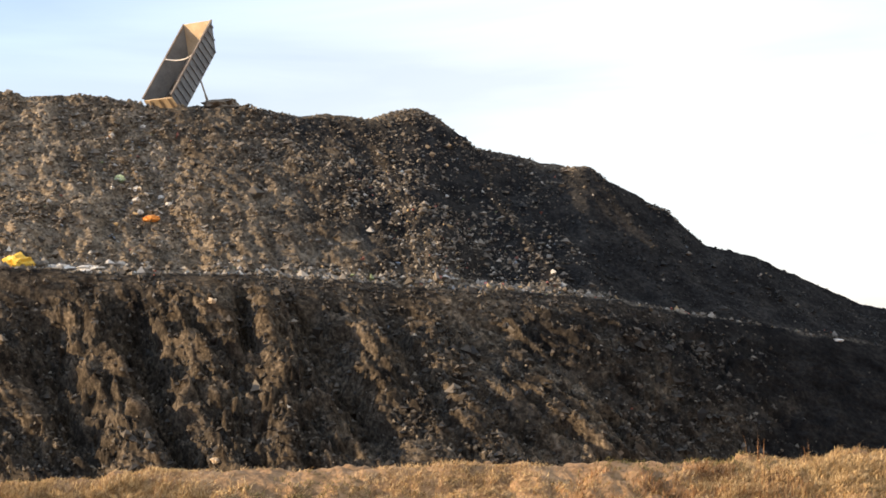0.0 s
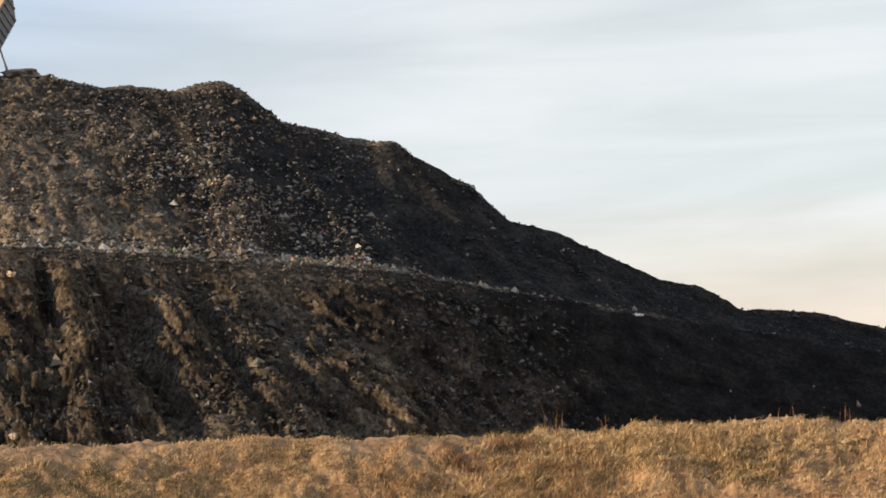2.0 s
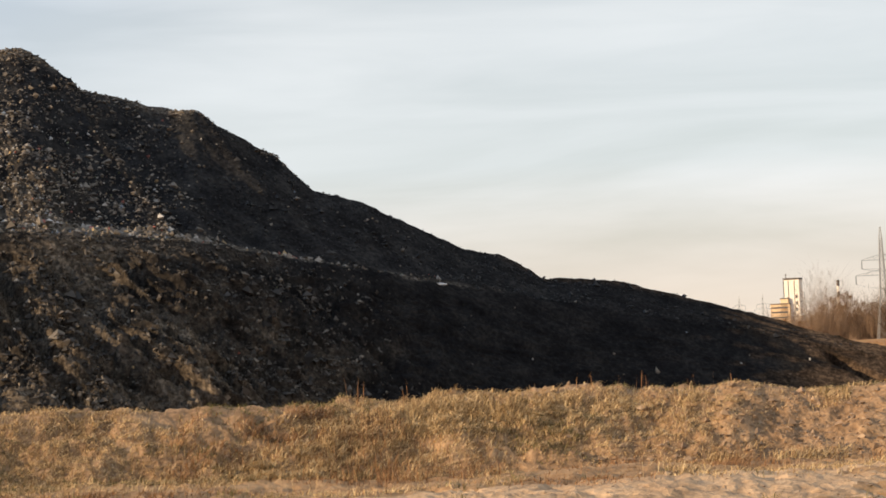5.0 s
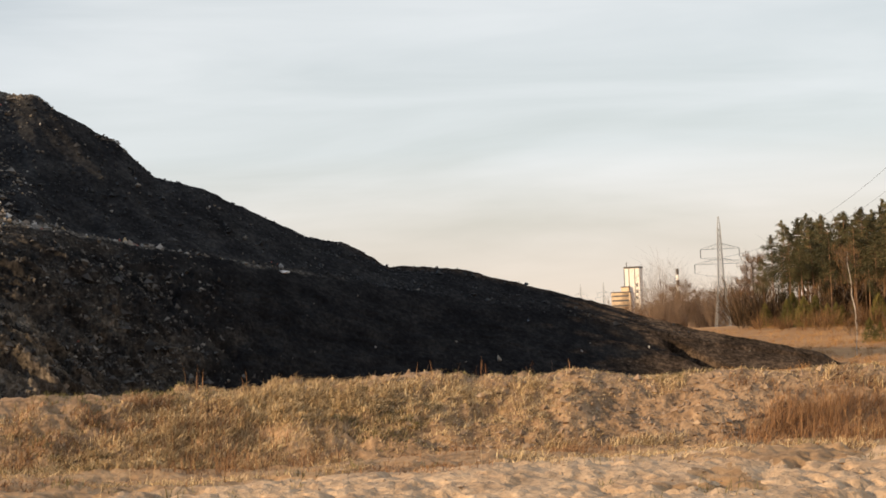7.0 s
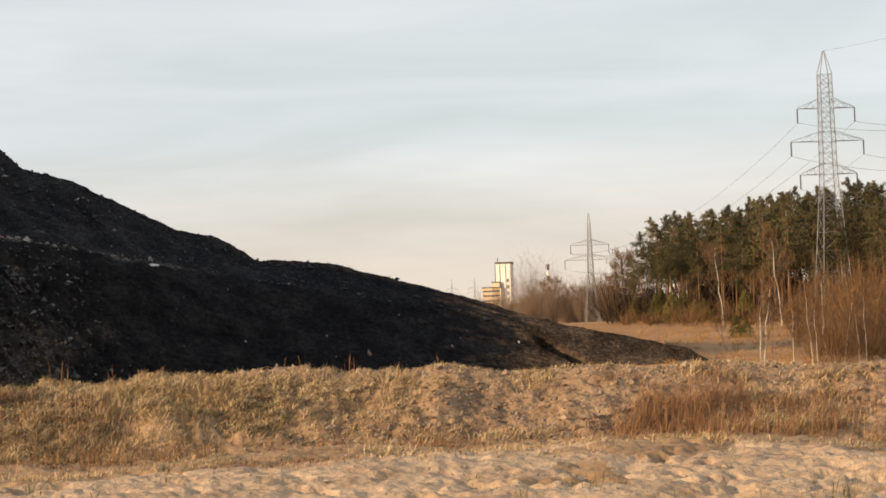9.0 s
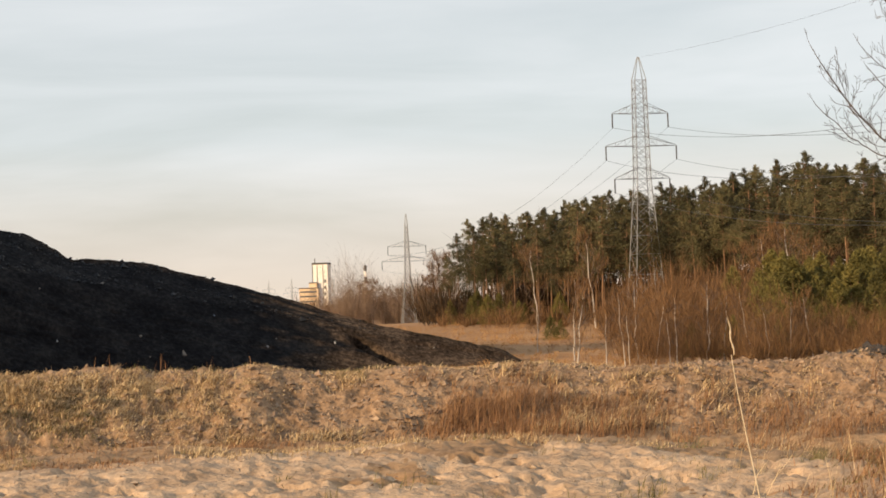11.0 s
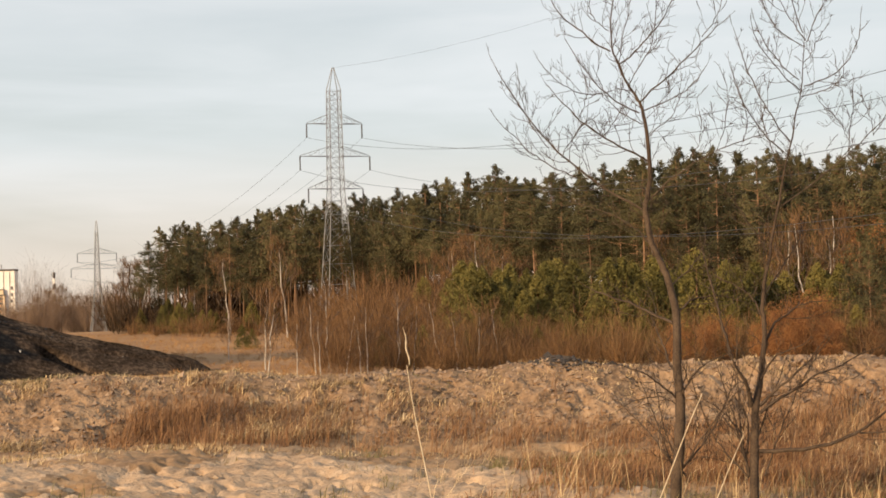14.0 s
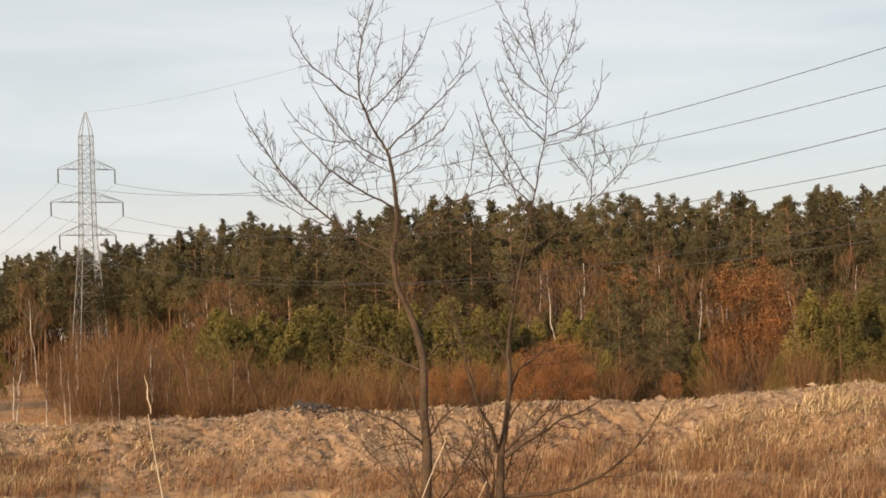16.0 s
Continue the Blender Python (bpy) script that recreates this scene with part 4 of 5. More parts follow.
def needle_mass(rng, centres, sizes, per, length, flat=0.30, squash=0.6):
    """Needle sprays round each clump's centre, thick at the rim of the clump: corners and triangles."""
    n = len(centres)
    off = rng.normal(0, 1, (n, per, 3))
    off /= np.linalg.norm(off, axis=2)[..., None]
    P = centres[:, None] + off * sizes[:, None, None] * rng.uniform(0.35, 1.1, (n, per, 1)) * [1, 1, squash]
    keep = rng.uniform(0, 1, (n, per)) < np.clip(sizes / sizes.max(), 0.1, 1)[:, None] ** 0.75
    P = P[keep]
    return shard_arrays(rng, P, np.full(len(P), length), flat)


def pine(seed, height, crown_from, width, per=74, length=0.17, whorls=54):
    """A Scots pine: bare orange stem, whorls of upturned limbs, layered clumps of needles under a ragged tip."""
    rng = np.random.RandomState(seed)
    base = new("pine_tree")
    bend = rng.normal(0, 0.3, 2)
    axis = lambda q: Vector((bend[0] * q * q, bend[1] * q * q, q * height * 0.97))
    part("trunk", joined("trunk", [tube_arrays([axis(q) for q in np.linspace(0, 1, 9)], np.linspace(0.19, 0.03, 9) * height / 18, 7)], PINE_BARK), base, "straight orange-brown trunk")
    limbs, centres, sizes = [], [], []
    outline = table([(0, 0.55), (0.25, 0.95), (0.5, 0.86), (0.75, 0.60), (0.92, 0.26), (1, 0.05)])
    for k in range(whorls):
        t = (k + rng.uniform(0, 1)) / whorls
        q = crown_from + (1 - crown_from) * t
        reach = width * float(outline(t)) * rng.uniform(0.4, 1.0)
        a = rng.uniform(0, 2 * math.pi)
        c = axis(q)
        tip = c + Vector((math.cos(a) * reach, math.sin(a) * reach, reach * rng.uniform(-0.05, 0.35)))
        limbs.append(tube_arrays([c, c.lerp(tip, 0.55) + Vector((0, 0, -0.1 * reach)), tip], [0.06, 0.04, 0.015], 3))
        for m in (0.4, 0.72, 1.0):
            centres.append(c.lerp(tip, m) + Vector(rng.normal(0, 0.25, 3)) * (1 - 0.7 * t))
            sizes.append((0.75 + 0.6 * rng.uniform()) * (1 - 0.76 * t))
    for m, w in ((0.95, 0.34), (1.0, 0.22)):
        centres.append(axis(m) + Vector((0, 0, 0.1)))
        sizes.append(w)
    tagged(part("branchwork", joined("branchwork", limbs, PINE_BARK), base), kind="stuff")
    v, f = needle_mass(rng, np.array(centres), np.array(sizes), per, length, 0.26, 0.78)
    part("crown", mesh_of("crown", v, f, NEEDLES, smooth=False), base, "uneven dark green needle crown")
    return tagged(base, "tall Scots pine with a bare orange trunk and dark green crown", "tree", "pines of the forest edge")


def young_pine(seed, height):
    """A bushy pine: clumps of needles down to the ground on a short stem."""
    rng = np.random.RandomState(seed)
    base = new("young_pine")
    part("trunk", joined("trunk", [tube_arrays([(0, 0, 0), (0, 0, height * 0.5), (0, 0, height * 0.96)], [0.09, 0.06, 0.02], 5)], PINE_BARK), base)
    n = 300
    q = rng.uniform(0.04, 1, n) ** 0.9
    a = rng.uniform(0, 2 * np.pi, n)
    r = (1 - q) ** 0.75 * height * 0.42 * rng.uniform(0.35, 1.08, n)
    C = np.stack([np.cos(a) * r, np.sin(a) * r, q * height * 0.95], 1)
    v, f = needle_mass(rng, C, rng.uniform(0.18, 0.42, n) * (1.1 - 0.5 * q), 48, 0.115, 0.26, 1.2)
    part("crown", mesh_of("crown", v, f, NEEDLES_YOUNG, smooth=False), base, "dense bright green needles")
    return tagged(base, "bushy young pine with bright green needles", "tree", "young pines")


def bare_tree(name, seed, height, bark, label, group, depth=3, lean=0.0, twigs=BRUSH, radius=None, forks=5, fine=0.011):
    """A leafless tree: a stem, side limbs and a haze of fine twigs."""
    rng = np.random.RandomState(seed)
    base = new(name)
    r = radius or height * 0.011
    spine = [Vector((lean * q * height + rng.normal(0, 0.05), rng.normal(0, 0.05), q * height * 0.95)) for q in np.linspace(0, 1, 8)]
    part("trunk", joined("trunk", [tube_arrays(spine, np.linspace(r, r * 0.25, 8), 6)], bark), base)
    pieces, tips = [], []
    for k in range(int(7 + height)):
        q = rng.uniform(0.3, 1.0)
        at = spine[int(q * 7)]
        a = rng.uniform(0, 2 * math.pi)
        grow(rng, at, (math.cos(a) * 0.7, math.sin(a) * 0.7, 0.8), height * 0.26 * (1.15 - 0.6 * q), r * 0.35, depth - 2, pieces, tips, 0.7, forks, 0.1, 3, 3, 0.6, 0.012)
    tagged(part("branchwork", joined("branchwork", pieces, BIRCH_TWIG if bark is BIRCH_BARK else bark), base), kind="stuff")
    feet = np.array([p for p, _ in tips])
    feet = np.repeat(feet, 9, axis=0) + rng.normal(0, 0.16, (len(feet) * 9, 3))
    v, f = blade_arrays(rng, feet, np.full(len(feet), height * 0.085), fine, 0.8)
    tagged(part("twig_haze", mesh_of("twig_haze", v, f, twigs, smooth=False), base, "haze of fine bare twigs"), kind="stuff")
    return tagged(base, label, "tree", group)


def oak(seed, height, width, leaf, label):
    rng = np.random.RandomState(seed)
    base = new("oak_tree")
    pieces, tips = [], []
    grow(rng, (0, 0, 0), (0.05, 0, 1), height * 0.45, height * 0.014, 3, pieces, tips, 0.75, 4, 0.14, 5, 4, 0.68, 0.015)
    part("trunk", joined("trunk", pieces, GREY_BARK), base, "pale grey-brown branching trunk")
    n = 330
    a, u, rr = rng.uniform(0, 2 * np.pi, n), rng.uniform(-0.95, 1, n), rng.uniform(0.25, 1, n) ** 0.5
    flat = np.sqrt(1 - u * u)
    C = np.stack([np.cos(a) * flat * rr * width, np.sin(a) * flat * rr * width, height * 0.56 + u * rr * height * 0.42], 1)
    C *= 1 + 0.12 * rng.normal(size=(n, 1)) * [1, 1, 0]
    C = C[lattice_noise(a * 1.4 + seed, u * 2.3 + 5) > 0.30]
    n = len(C)
    per = 46
    P = C[:, None] + rng.normal(0, 0.42, (n, per, 3))
    v, f = shard_arrays(rng, P.reshape(-1, 3), np.full(n * per, 0.10), 0.6)
    part("leaves", mesh_of("leaves", v, f, leaf, smooth=False), base, "withered leaves still on the twigs")
    return tagged(base, label, "tree")


def stand_on(bearing, distance):
    b, r = np.array([float(bearing)]), np.array([float(distance)])
    return polar(bearing, distance, float(ground_height(b, r)[0]) - 0.12)


# forest of pines
edge_r = table([(24.6, 330), (27, 318), (30, 300), (33, 285), (36, 266), (40, 240), (45, 232), (50, 228), (62, 222)])
top_e = table([(25, 1.7), (25.6, 1.9), (26.6, 2.35), (28, 2.45), (29.6, 2.9), (32.3, 3.1), (34.1, 3.3), (36, 3.8), (37.1, 3.55), (38.6, 3.6), (41.3, 4.2), (44.5, 4.0), (50, 4.05), (62, 3.8)])
rng = np.random.RandomState(11)
PINES = [pine(100 + k, 18.0, c, w) for k, (c, w) in enumerate(((0.52, 3.3), (0.48, 3.7), (0.55, 3.1), (0.38, 3.7), (0.42, 4.0), (0.33, 3.5)))] + [pine(110 + k, 18.0, 0.40, 3.6, 34, 0.25) for k in range(3)]
used = 0
for row in range(7):
    b = 25.6 + 0.25 * row
    while b < 61:
        r = float(edge_r(b)) + row * 6.0 + rng.uniform(-3, 3)
        spot = stand_on(b, r)
        h = (EYE + r * math.tan(radians(float(top_e(b)))) - spot.z) * (rng.uniform(0.76, 1.0) if row < 3 else rng.uniform(0.92, 1.05))
        k = int(rng.randint(3)) if row < 2 and b < 37 else int(rng.randint(2, 6))
        m = Matrix.Translation(spot) @ pose(0, 0, 0, rng.normal(0, 1.2), rng.normal(0, 1.2), rng.uniform(0, 360)) @ Matrix.Scale(h / 18.0, 4)
        if row > 2 and used >= 9:
            k = 6 + int(rng.randint(3))
        if used < 9:
            k = used
            PINES[k].matrix_world = m
        else:
            t = copy_thing(PINES[k], m)
            t.matrix_basis = m
        used += 1
        b += rng.uniform(0.42, 0.92) * 290 / r

for b, r, h in ((46.7, 170, 10.4), (47.5, 173, 11.6), (48.2, 171, 10.2), (52.9, 176, 10.5), (54.3, 178, 11.0), (55.6, 176, 10.0)):
    m = Matrix.Translation(stand_on(b, r)) @ pose(0, 0, 0, 0, 0, b * 40) @ Matrix.Diagonal((h / 13.5, h / 13.5, h / 18.0, 1))
    copy_thing(PINES[5], m).matrix_basis = m

# broad pines that branch from the ground
for b, r, h, w in ((46.4, 152, 7.6, 0.50), (47.0, 149, 9.4, 0.56), (47.7, 151, 10.0, 0.60), (48.4, 148, 8.8, 0.56), (49.0, 150, 7.4, 0.48), (47.4, 143, 6.2, 0.5), (48.2, 142, 5.6, 0.5)):
    m = Matrix.Translation(stand_on(b, r) - Vector((0, 0, 0.42 * h))) @ pose(0, 0, 0, 0, 0, b * 53) @ Matrix.Diagonal((w, w, h * 1.42 / 18.0, 1))
    t = copy_thing(PINES[5], m)
    t.matrix_basis = m
    tagged(t, "broad dark olive pine branching from the ground among oaks", "tree")

# young pines before the forest
YOUNG = [young_pine(200 + k, 5.5) for k in range(3)]
spots = [(b + rng.uniform(-0.2, 0.2), rng.uniform(156, 186), rng.uniform(6.0, 9.0)) for b in np.arange(35.2, 46.2, 0.18)]
spots += [(b + rng.uniform(-0.2, 0.2), rng.uniform(205, 225), rng.uniform(5, 8)) for b in np.arange(34.0, 37, 0.4)] + [(b + rng.uniform(-0.2, 0.2), rng.uniform(300, 318), rng.uniform(3, 5.5)) for b in np.arange(26.2, 29.5, 0.35)]
spots += [(b, rng.uniform(150, 172), rng.uniform(6.0, 9.0)) for b in (52.6, 53.0, 53.4, 53.9, 54.2, 54.6, 55.0, 55.6, 56.3, 57.0)]
spots += [(52.1, 150, 3.6), (48.9, 168, 6.5), (46.3, 172, 6.5), (45.8, 175, 7.0), (49.5, 172, 6.5), (28.55, 210, 2.9), (28.85, 214, 2.4), (49.3, 144, 4.6), (46.6, 141, 4.2), (51.6, 140, 3.4), (33.9, 150, 3.4), (35.2, 146, 3.0), (36.4, 150, 4.0), (37.3, 143, 3.2), (38.3, 146, 3.8), (39.5, 142, 3.0), (40.4, 145, 3.9), (41.7, 141, 3.2), (42.9, 143, 3.6), (44.0, 140, 4.2), (32.7, 152, 2.8), (25.6, 322, 4.5), (26.4, 318, 6)]
for k, (b, r, h) in enumerate(spots):
    m = Matrix.Translation(stand_on(b, r)) @ pose(0, 0, 0, 0, 0, rng.uniform(0, 360)) @ Matrix.Scale(h / 5.5, 4)
    if k < 3:
        YOUNG[k].matrix_world = m
    else:
        copy_thing(YOUNG[k % 3], m).matrix_basis = m

# oaks that keep their rust-coloured leaves
OAK = oak(300, 11.0, 3.6, RUST_LEAF, "rust-leaved oak standing before the pines")
places = [(50.9, 170, 12.2), (47.35, 178, 12.0), (46.7, 182, 9.0), (42.6, 134, 4.0), (43.9, 130, 3.6), (44.5, 128, 4.9), (45.3, 132, 5.6), (45.8, 129, 3.6), (49.9, 150, 5.2), (41.5, 130, 3.7), (53.0, 190, 8.5), (46.9, 139, 3.0), (48.5, 139, 2.6)]
for k, (b, r, h) in enumerate(places):
    m = Matrix.Translation(stand_on(b, r)) @ pose(0, 0, 0, 0, 0, k * 67) @ Matrix.Diagonal((h / 11.0, h / 11.0 * (0.8 + 0.1 * (k % 4)), h / 11.0, 1))
    if k:
        t = copy_thing(OAK, m)
        t.matrix_basis = m
    else:
        OAK.matrix_world = m

# birches and other bare trees
BIRCHES = [bare_tree("birch_tree", 400 + k, 6.0, BIRCH_BARK, "slender leafless birch with a white trunk", "birches before the forest", radius=0.06, lean=0.03 * (k - 1)) for k in range(3)]
places = [(29.27, 126, 5.8), (29.2, 150, 6.9), (30.16, 128, 4.2), (30.72, 134, 5.6), (30.84, 131, 4.2), (31.6, 138, 4.6), (32.22, 137, 5.2), (32.05, 134, 3.8), (33.08, 138, 6.2), (33.6, 139, 5.2),
          (34.45, 136, 5.4), (34.9, 137, 4.6), (35.5, 140, 4.5), (33.2, 142, 5.5), (31.1, 150, 6.5), (36.2, 144, 5), (28.15, 170, 4.5), (27.2, 310, 7), (29.9, 260, 13), (28.2, 285, 12),
          (44.8, 178, 11.5), (45.3, 175, 12.0), (45.9, 172, 10.5), (46.1, 178, 12.5), (48.4, 172, 12), (49.3, 168, 10.5), (49.9, 170, 8.5), (44.1, 180, 9), (52.3, 195, 11), (53.6, 200, 12), (41.0, 205, 11), (36.5, 215, 10), (35.6, 220, 12), (35.0, 222, 11)]
for k, (b, r, h) in enumerate(places):
    m = Matrix.Translation(stand_on(b, r)) @ pose(0, 0, 0, rng.normal(0, 4), rng.normal(0, 4), rng.uniform(0, 360)) @ Matrix.Scale(h / 6.0, 4)
    if k < 3:
        BIRCHES[k].matrix_world = m
    else:
        copy_thing(BIRCHES[k % 3], m).matrix_basis = m
BROWN = [bare_tree("bare_tree", 420 + k, 10.0, GREY_BARK, "leafless brown tree at the edge of the far field", "bare trees of the far field", forks=6, fine=0.017, twigs=BRUSH) for k in range(3)]
places = [(22.6, 455, 8.5), (22.95, 450, 10), (23.3, 445, 10.5), (23.65, 450, 9), (23.95, 440, 8), (24.2, 470, 9), (24.6, 440, 8.5), (24.9, 420, 10), (25.1, 400, 12), (25.3, 395, 14), (25.45, 370, 13), (22.3, 520, 7), (22.0, 540, 6), (21.5, 560, 6.5), (21.0, 600, 6.5), (20.6, 640, 7), (20.2, 680, 8), (19.7, 720, 9), (19.1, 760, 10), (18.8, 780, 9), (24.4, 500, 8), (23.1, 500, 9.5), (34.2, 235, 10), (35.3, 232, 11.5), (35.0, 226, 10), (36.9, 228, 9), (34.7, 228, 9.5)]
for k, (b, r, h) in enumerate(places):
    m = Matrix.Translation(stand_on(b, r)) @ pose(0, 0, 0, 0, 0, rng.uniform(0, 360)) @ Matrix.Scale(h / 10.0, 4)
    if k < 3:
        BROWN[k].matrix_world = m
    else:
        copy_thing(BROWN[k % 3], m).matrix_basis = m


def brush(name, seed, count, b0, b1, r0, r1, tall, mat, label, width=0.012, per=240, spread=0.6):
    """Bushes of fine twigs that fan out from their roots."""
    rng = np.random.RandomState(seed)
    n = max(1, count // per)
    b, r = rng.uniform(b0, b1, n), rng.uniform(r0, r1, n)
    h = tall * np.clip(0.85 + 0.85 * fbm(b * 1.7, r * 0.05 + seed, 3) + rng.normal(0, 0.30, n), 0.3, 1.9)
    root = np.stack([r * np.sin(np.radians(b)), r * np.cos(np.radians(b)), ground_height(b, r) - 0.05], 1)
    k = np.repeat(np.arange(n), per)
    m = len(k)
    a, u = rng.uniform(0, 2 * np.pi, m), np.sqrt(rng.uniform(0, 1, m))
    H = h[k] * np.sqrt(1 - 0.75 * u * u) * rng.uniform(0.75, 1.08, m)
    W = h[k] * spread * u
    tip = root[k] + np.stack([np.cos(a) * W, np.sin(a) * W, H], 1) + rng.normal(0, 0.05, (m, 3)) * h[k][:, None]
    foot = root[k] + np.stack([np.cos(a) * W, np.sin(a) * W, 0 * H], 1) * 0.25
    # a third are stems from the root, the rest a haze of short twigs in the dome
    haze = rng.uniform(0, 1, m) > 0.2
    f0 = np.where(haze, rng.uniform(0.25, 0.95, m), rng.uniform(0, 0.4, m))[:, None]
    p0 = foot + (tip - foot) * f0
    stray = p0 + (np.stack([np.cos(a), np.sin(a), np.ones(m)], 1) * 0.09 + rng.normal(0, 0.12, (m, 3))) * h[k][:, None]
    tip = np.where(haze[:, None], stray, tip)
    p1 = p0 + (tip - p0) * 0.6 + rng.normal(0, 0.02, (m, 3)) * h[k][:, None]
    w = rng.uniform(0, 2 * np.pi, m)
    side = np.stack([np.cos(w), np.sin(w), 0 * w], 1) * (width * rng.uniform(0.6, 1.4, m))[:, None]
    V = np.stack([p0 - side, p0 + side, p1 - side * 0.7, p1 + side * 0.7, tip], 1).reshape(-1, 3)
    q = 5 * np.arange(m)[:, None]
    F = np.concatenate([q + [0, 1, 3], q + [0, 3, 2], q + [2, 3, 4]], 1).reshape(-1, 3)
    return stuff(name, (V, F), mat, label, "thicket")


FIELD_GRASS = material("golden_dry_grass", [(0.19, 0.094, 0.032), (0.34, 0.18, 0.066), (0.48, 0.28, 0.115)], 0.1, bump=0, island=0.35)
brush("brush_thicket", 500, 52000, 30.4, 38.5, 132, 200, 3.2, BRUSH, "thicket of bare brown brush before the forest")
# forest shade put into a darker brush colour; added to close gaps between trunks
SHADE_BRUSH = material("shade_brush", [(0.03, 0.02, 0.010), (0.065, 0.04, 0.02), (0.10, 0.06, 0.03)], 0.4, bump=0, island=0.3)
FAR_BRUSH = material("pale_brown_twigs", [(0.10, 0.065, 0.042), (0.17, 0.115, 0.075), (0.25, 0.175, 0.12)], 0.2, bump=0, island=0.3)
RED_BRUSH = material("rusty_brush", [(0.088, 0.046, 0.018), (0.175, 0.095, 0.038), (0.26, 0.15, 0.066)], 0.4, bump=0, island=0.3)
brush("brush_thicket", 501, 52000, 34.0, 46, 130, 165, 3.1, RED_BRUSH, "thicket of rusty brown brush before the young pines")
brush("brush_thicket", 502, 40000, 44.5, 57.5, 128, 185, 3.4, BRUSH, "dark brown undergrowth below the oaks")
brush("brush_thicket", 510, 32000, 26.5, 61, 322, 372, 11.0, SHADE_BRUSH, "brown brush coloured dark for the shaded depth of the forest", 0.09)
brush("brush_thicket", 514, 16000, 24.9, 33.5, 318, 350, 7.0, SHADE_BRUSH, "brown undergrowth behind the first pines, coloured dark for shade", 0.06)
brush("brush_thicket", 513, 9000, 29.0, 36.0, 312, 350, 8.5, SHADE_BRUSH, "brown brush deep under the pines, coloured dark for shade", 0.09)
brush("brush_thicket", 506, 48000, 33, 60, 240, 340, 7.2, SHADE_BRUSH, "brown undergrowth between the pine trunks, coloured dark for shade", 0.05)
brush("brush_thicket", 511, 20000, 31.2, 38, 150, 212, 4.5, BRUSH, "taller bare brown brush standing in the thicket", 0.013)
brush("brush_thicket", 512, 10000, 36, 46, 138, 162, 3.7, BRUSH, "taller bare brush among the rusty thicket", 0.011)
brush("brush_thicket", 507, 14000, 31.4, 37.5, 215, 262, 6.0, BRUSH, "tall brown brush at the forest edge", 0.022)
brush("brush_thicket", 508, 12000, 43, 57, 172, 220, 8.0, BRUSH, "tall brown brush behind the oaks", 0.022)
brush("brush_thicket", 503, 12000, 25.2, 31, 275, 322, 2.6, BRUSH, "brown undergrowth at the foot of the pines", 0.03)
brush("brush_thicket", 515, 24000, 30.2, 34.5, 196, 262, 5.4, BRUSH, "tall bare brown brush round the foot of the pylon", 0.02)
brush("field_grass", 504, 60000, 22.0, 31, 100, 320, 0.50, FIELD_GRASS, "dry straw grass of the far field", 0.016, 30, 0.9)
brush("far_wood", 505, 30000, 17.0, 25.6, 560, 1300, 8.0, FAR_BRUSH, "hazy brown woods along the horizon", 0.06)
brush("field_wood", 509, 44000, 22.4, 25.6, 400, 480, 9.0, FAR_BRUSH, "brown leafless wood beyond the field", 0.018, 700, 0.42)

# ---- dry grass of the berm and the roadside ----
def turf(name, seed, count, weight, r0, r1, tall, width, mat, label, lean=0.7, b0=-15, b1=58, clump=7, scatter=0.08):
    """Tufts of blades on the berm and the ground, thick where weight(b, r, noise) is high."""
    rng = np.random.RandomState(seed)
    n = count * 4 // clump
    b, r = rng.uniform(b0, b1, n), rng.uniform(r0, r1, n)
    s = np.radians(b) * 30
    w = weight(b, r, fbm(s * 0.5 + seed, r * 0.5, 4))
    keep = rng.uniform(0, 1, n) < w
    b, r = np.repeat(b[keep], clump), np.repeat(r[keep], clump)
    x, y = r * np.sin(np.radians(b)) + rng.normal(0, scatter, len(b)), r * np.cos(np.radians(b)) + rng.normal(0, scatter, len(b))
    b, r = np.degrees(np.arctan2(x, y)), np.hypot(x, y)
    z = np.where((r > 28.2) & (r < 35.4), np.maximum(berm_height(b, r), ground_height(b, r)), ground_height(b, r))
    feet = np.stack([x, y, z - 0.02], 1)
    h = tall * (0.8 + 0.5 * fbm(s[0] + x * 0.8, y * 0.8, 3))
    return stuff(name, blade_arrays(rng, feet, h, width, lean, (0.5, -0.3)), mat, label, "grass")


grassy = table([(-15, 1.0), (14, 1.0), (19, 0.9), (22, 0.7), (27, 0.5), (31, 0.16), (36, 0.06), (44, 0.08), (50, 0.2), (58, 0.4)])
turf("berm_grass", 607, 52000, lambda b, r, q: grassy(b) * np.clip(q * 2.2 + 0.25, 0, 1), 28.6, 30.9, 0.24, 0.006, DRY_GRASS, "drooping tussocks of straw-coloured grass on the berm", 1.7, clump=45, scatter=0.12)
turf("berm_grass", 608, 14000, lambda b, r, q: grassy(b) * np.clip(q * 2.2 + 0.1, 0, 1), 28.6, 30.9, 0.22, 0.006, RED_GRASS, "brown withered tussocks on the berm", 1.6, clump=45, scatter=0.14)
turf("berm_grass", 600, 70000, lambda b, r, q: grassy(b) * np.clip(q * 1.6 + 0.40, 0, 1), 28.4, 32.4, 0.13, 0.0055, DRY_GRASS, "matted straw-coloured dry grass on the berm", 1.9, clump=14, scatter=0.10)
turf("berm_grass", 601, 24000, lambda b, r, q: grassy(b) * np.clip(q - 0.05, 0, 1) * 2, 28.4, 32.0, 0.13, 0.006, GREEN_GRASS, "greenish grass tufts on the berm", 1.6, clump=14)
foot_w = table([(-15, 1), (12, 1), (22, 0.8), (31, 0.7), (36, 0.8), (44, 1), (58, 1)])
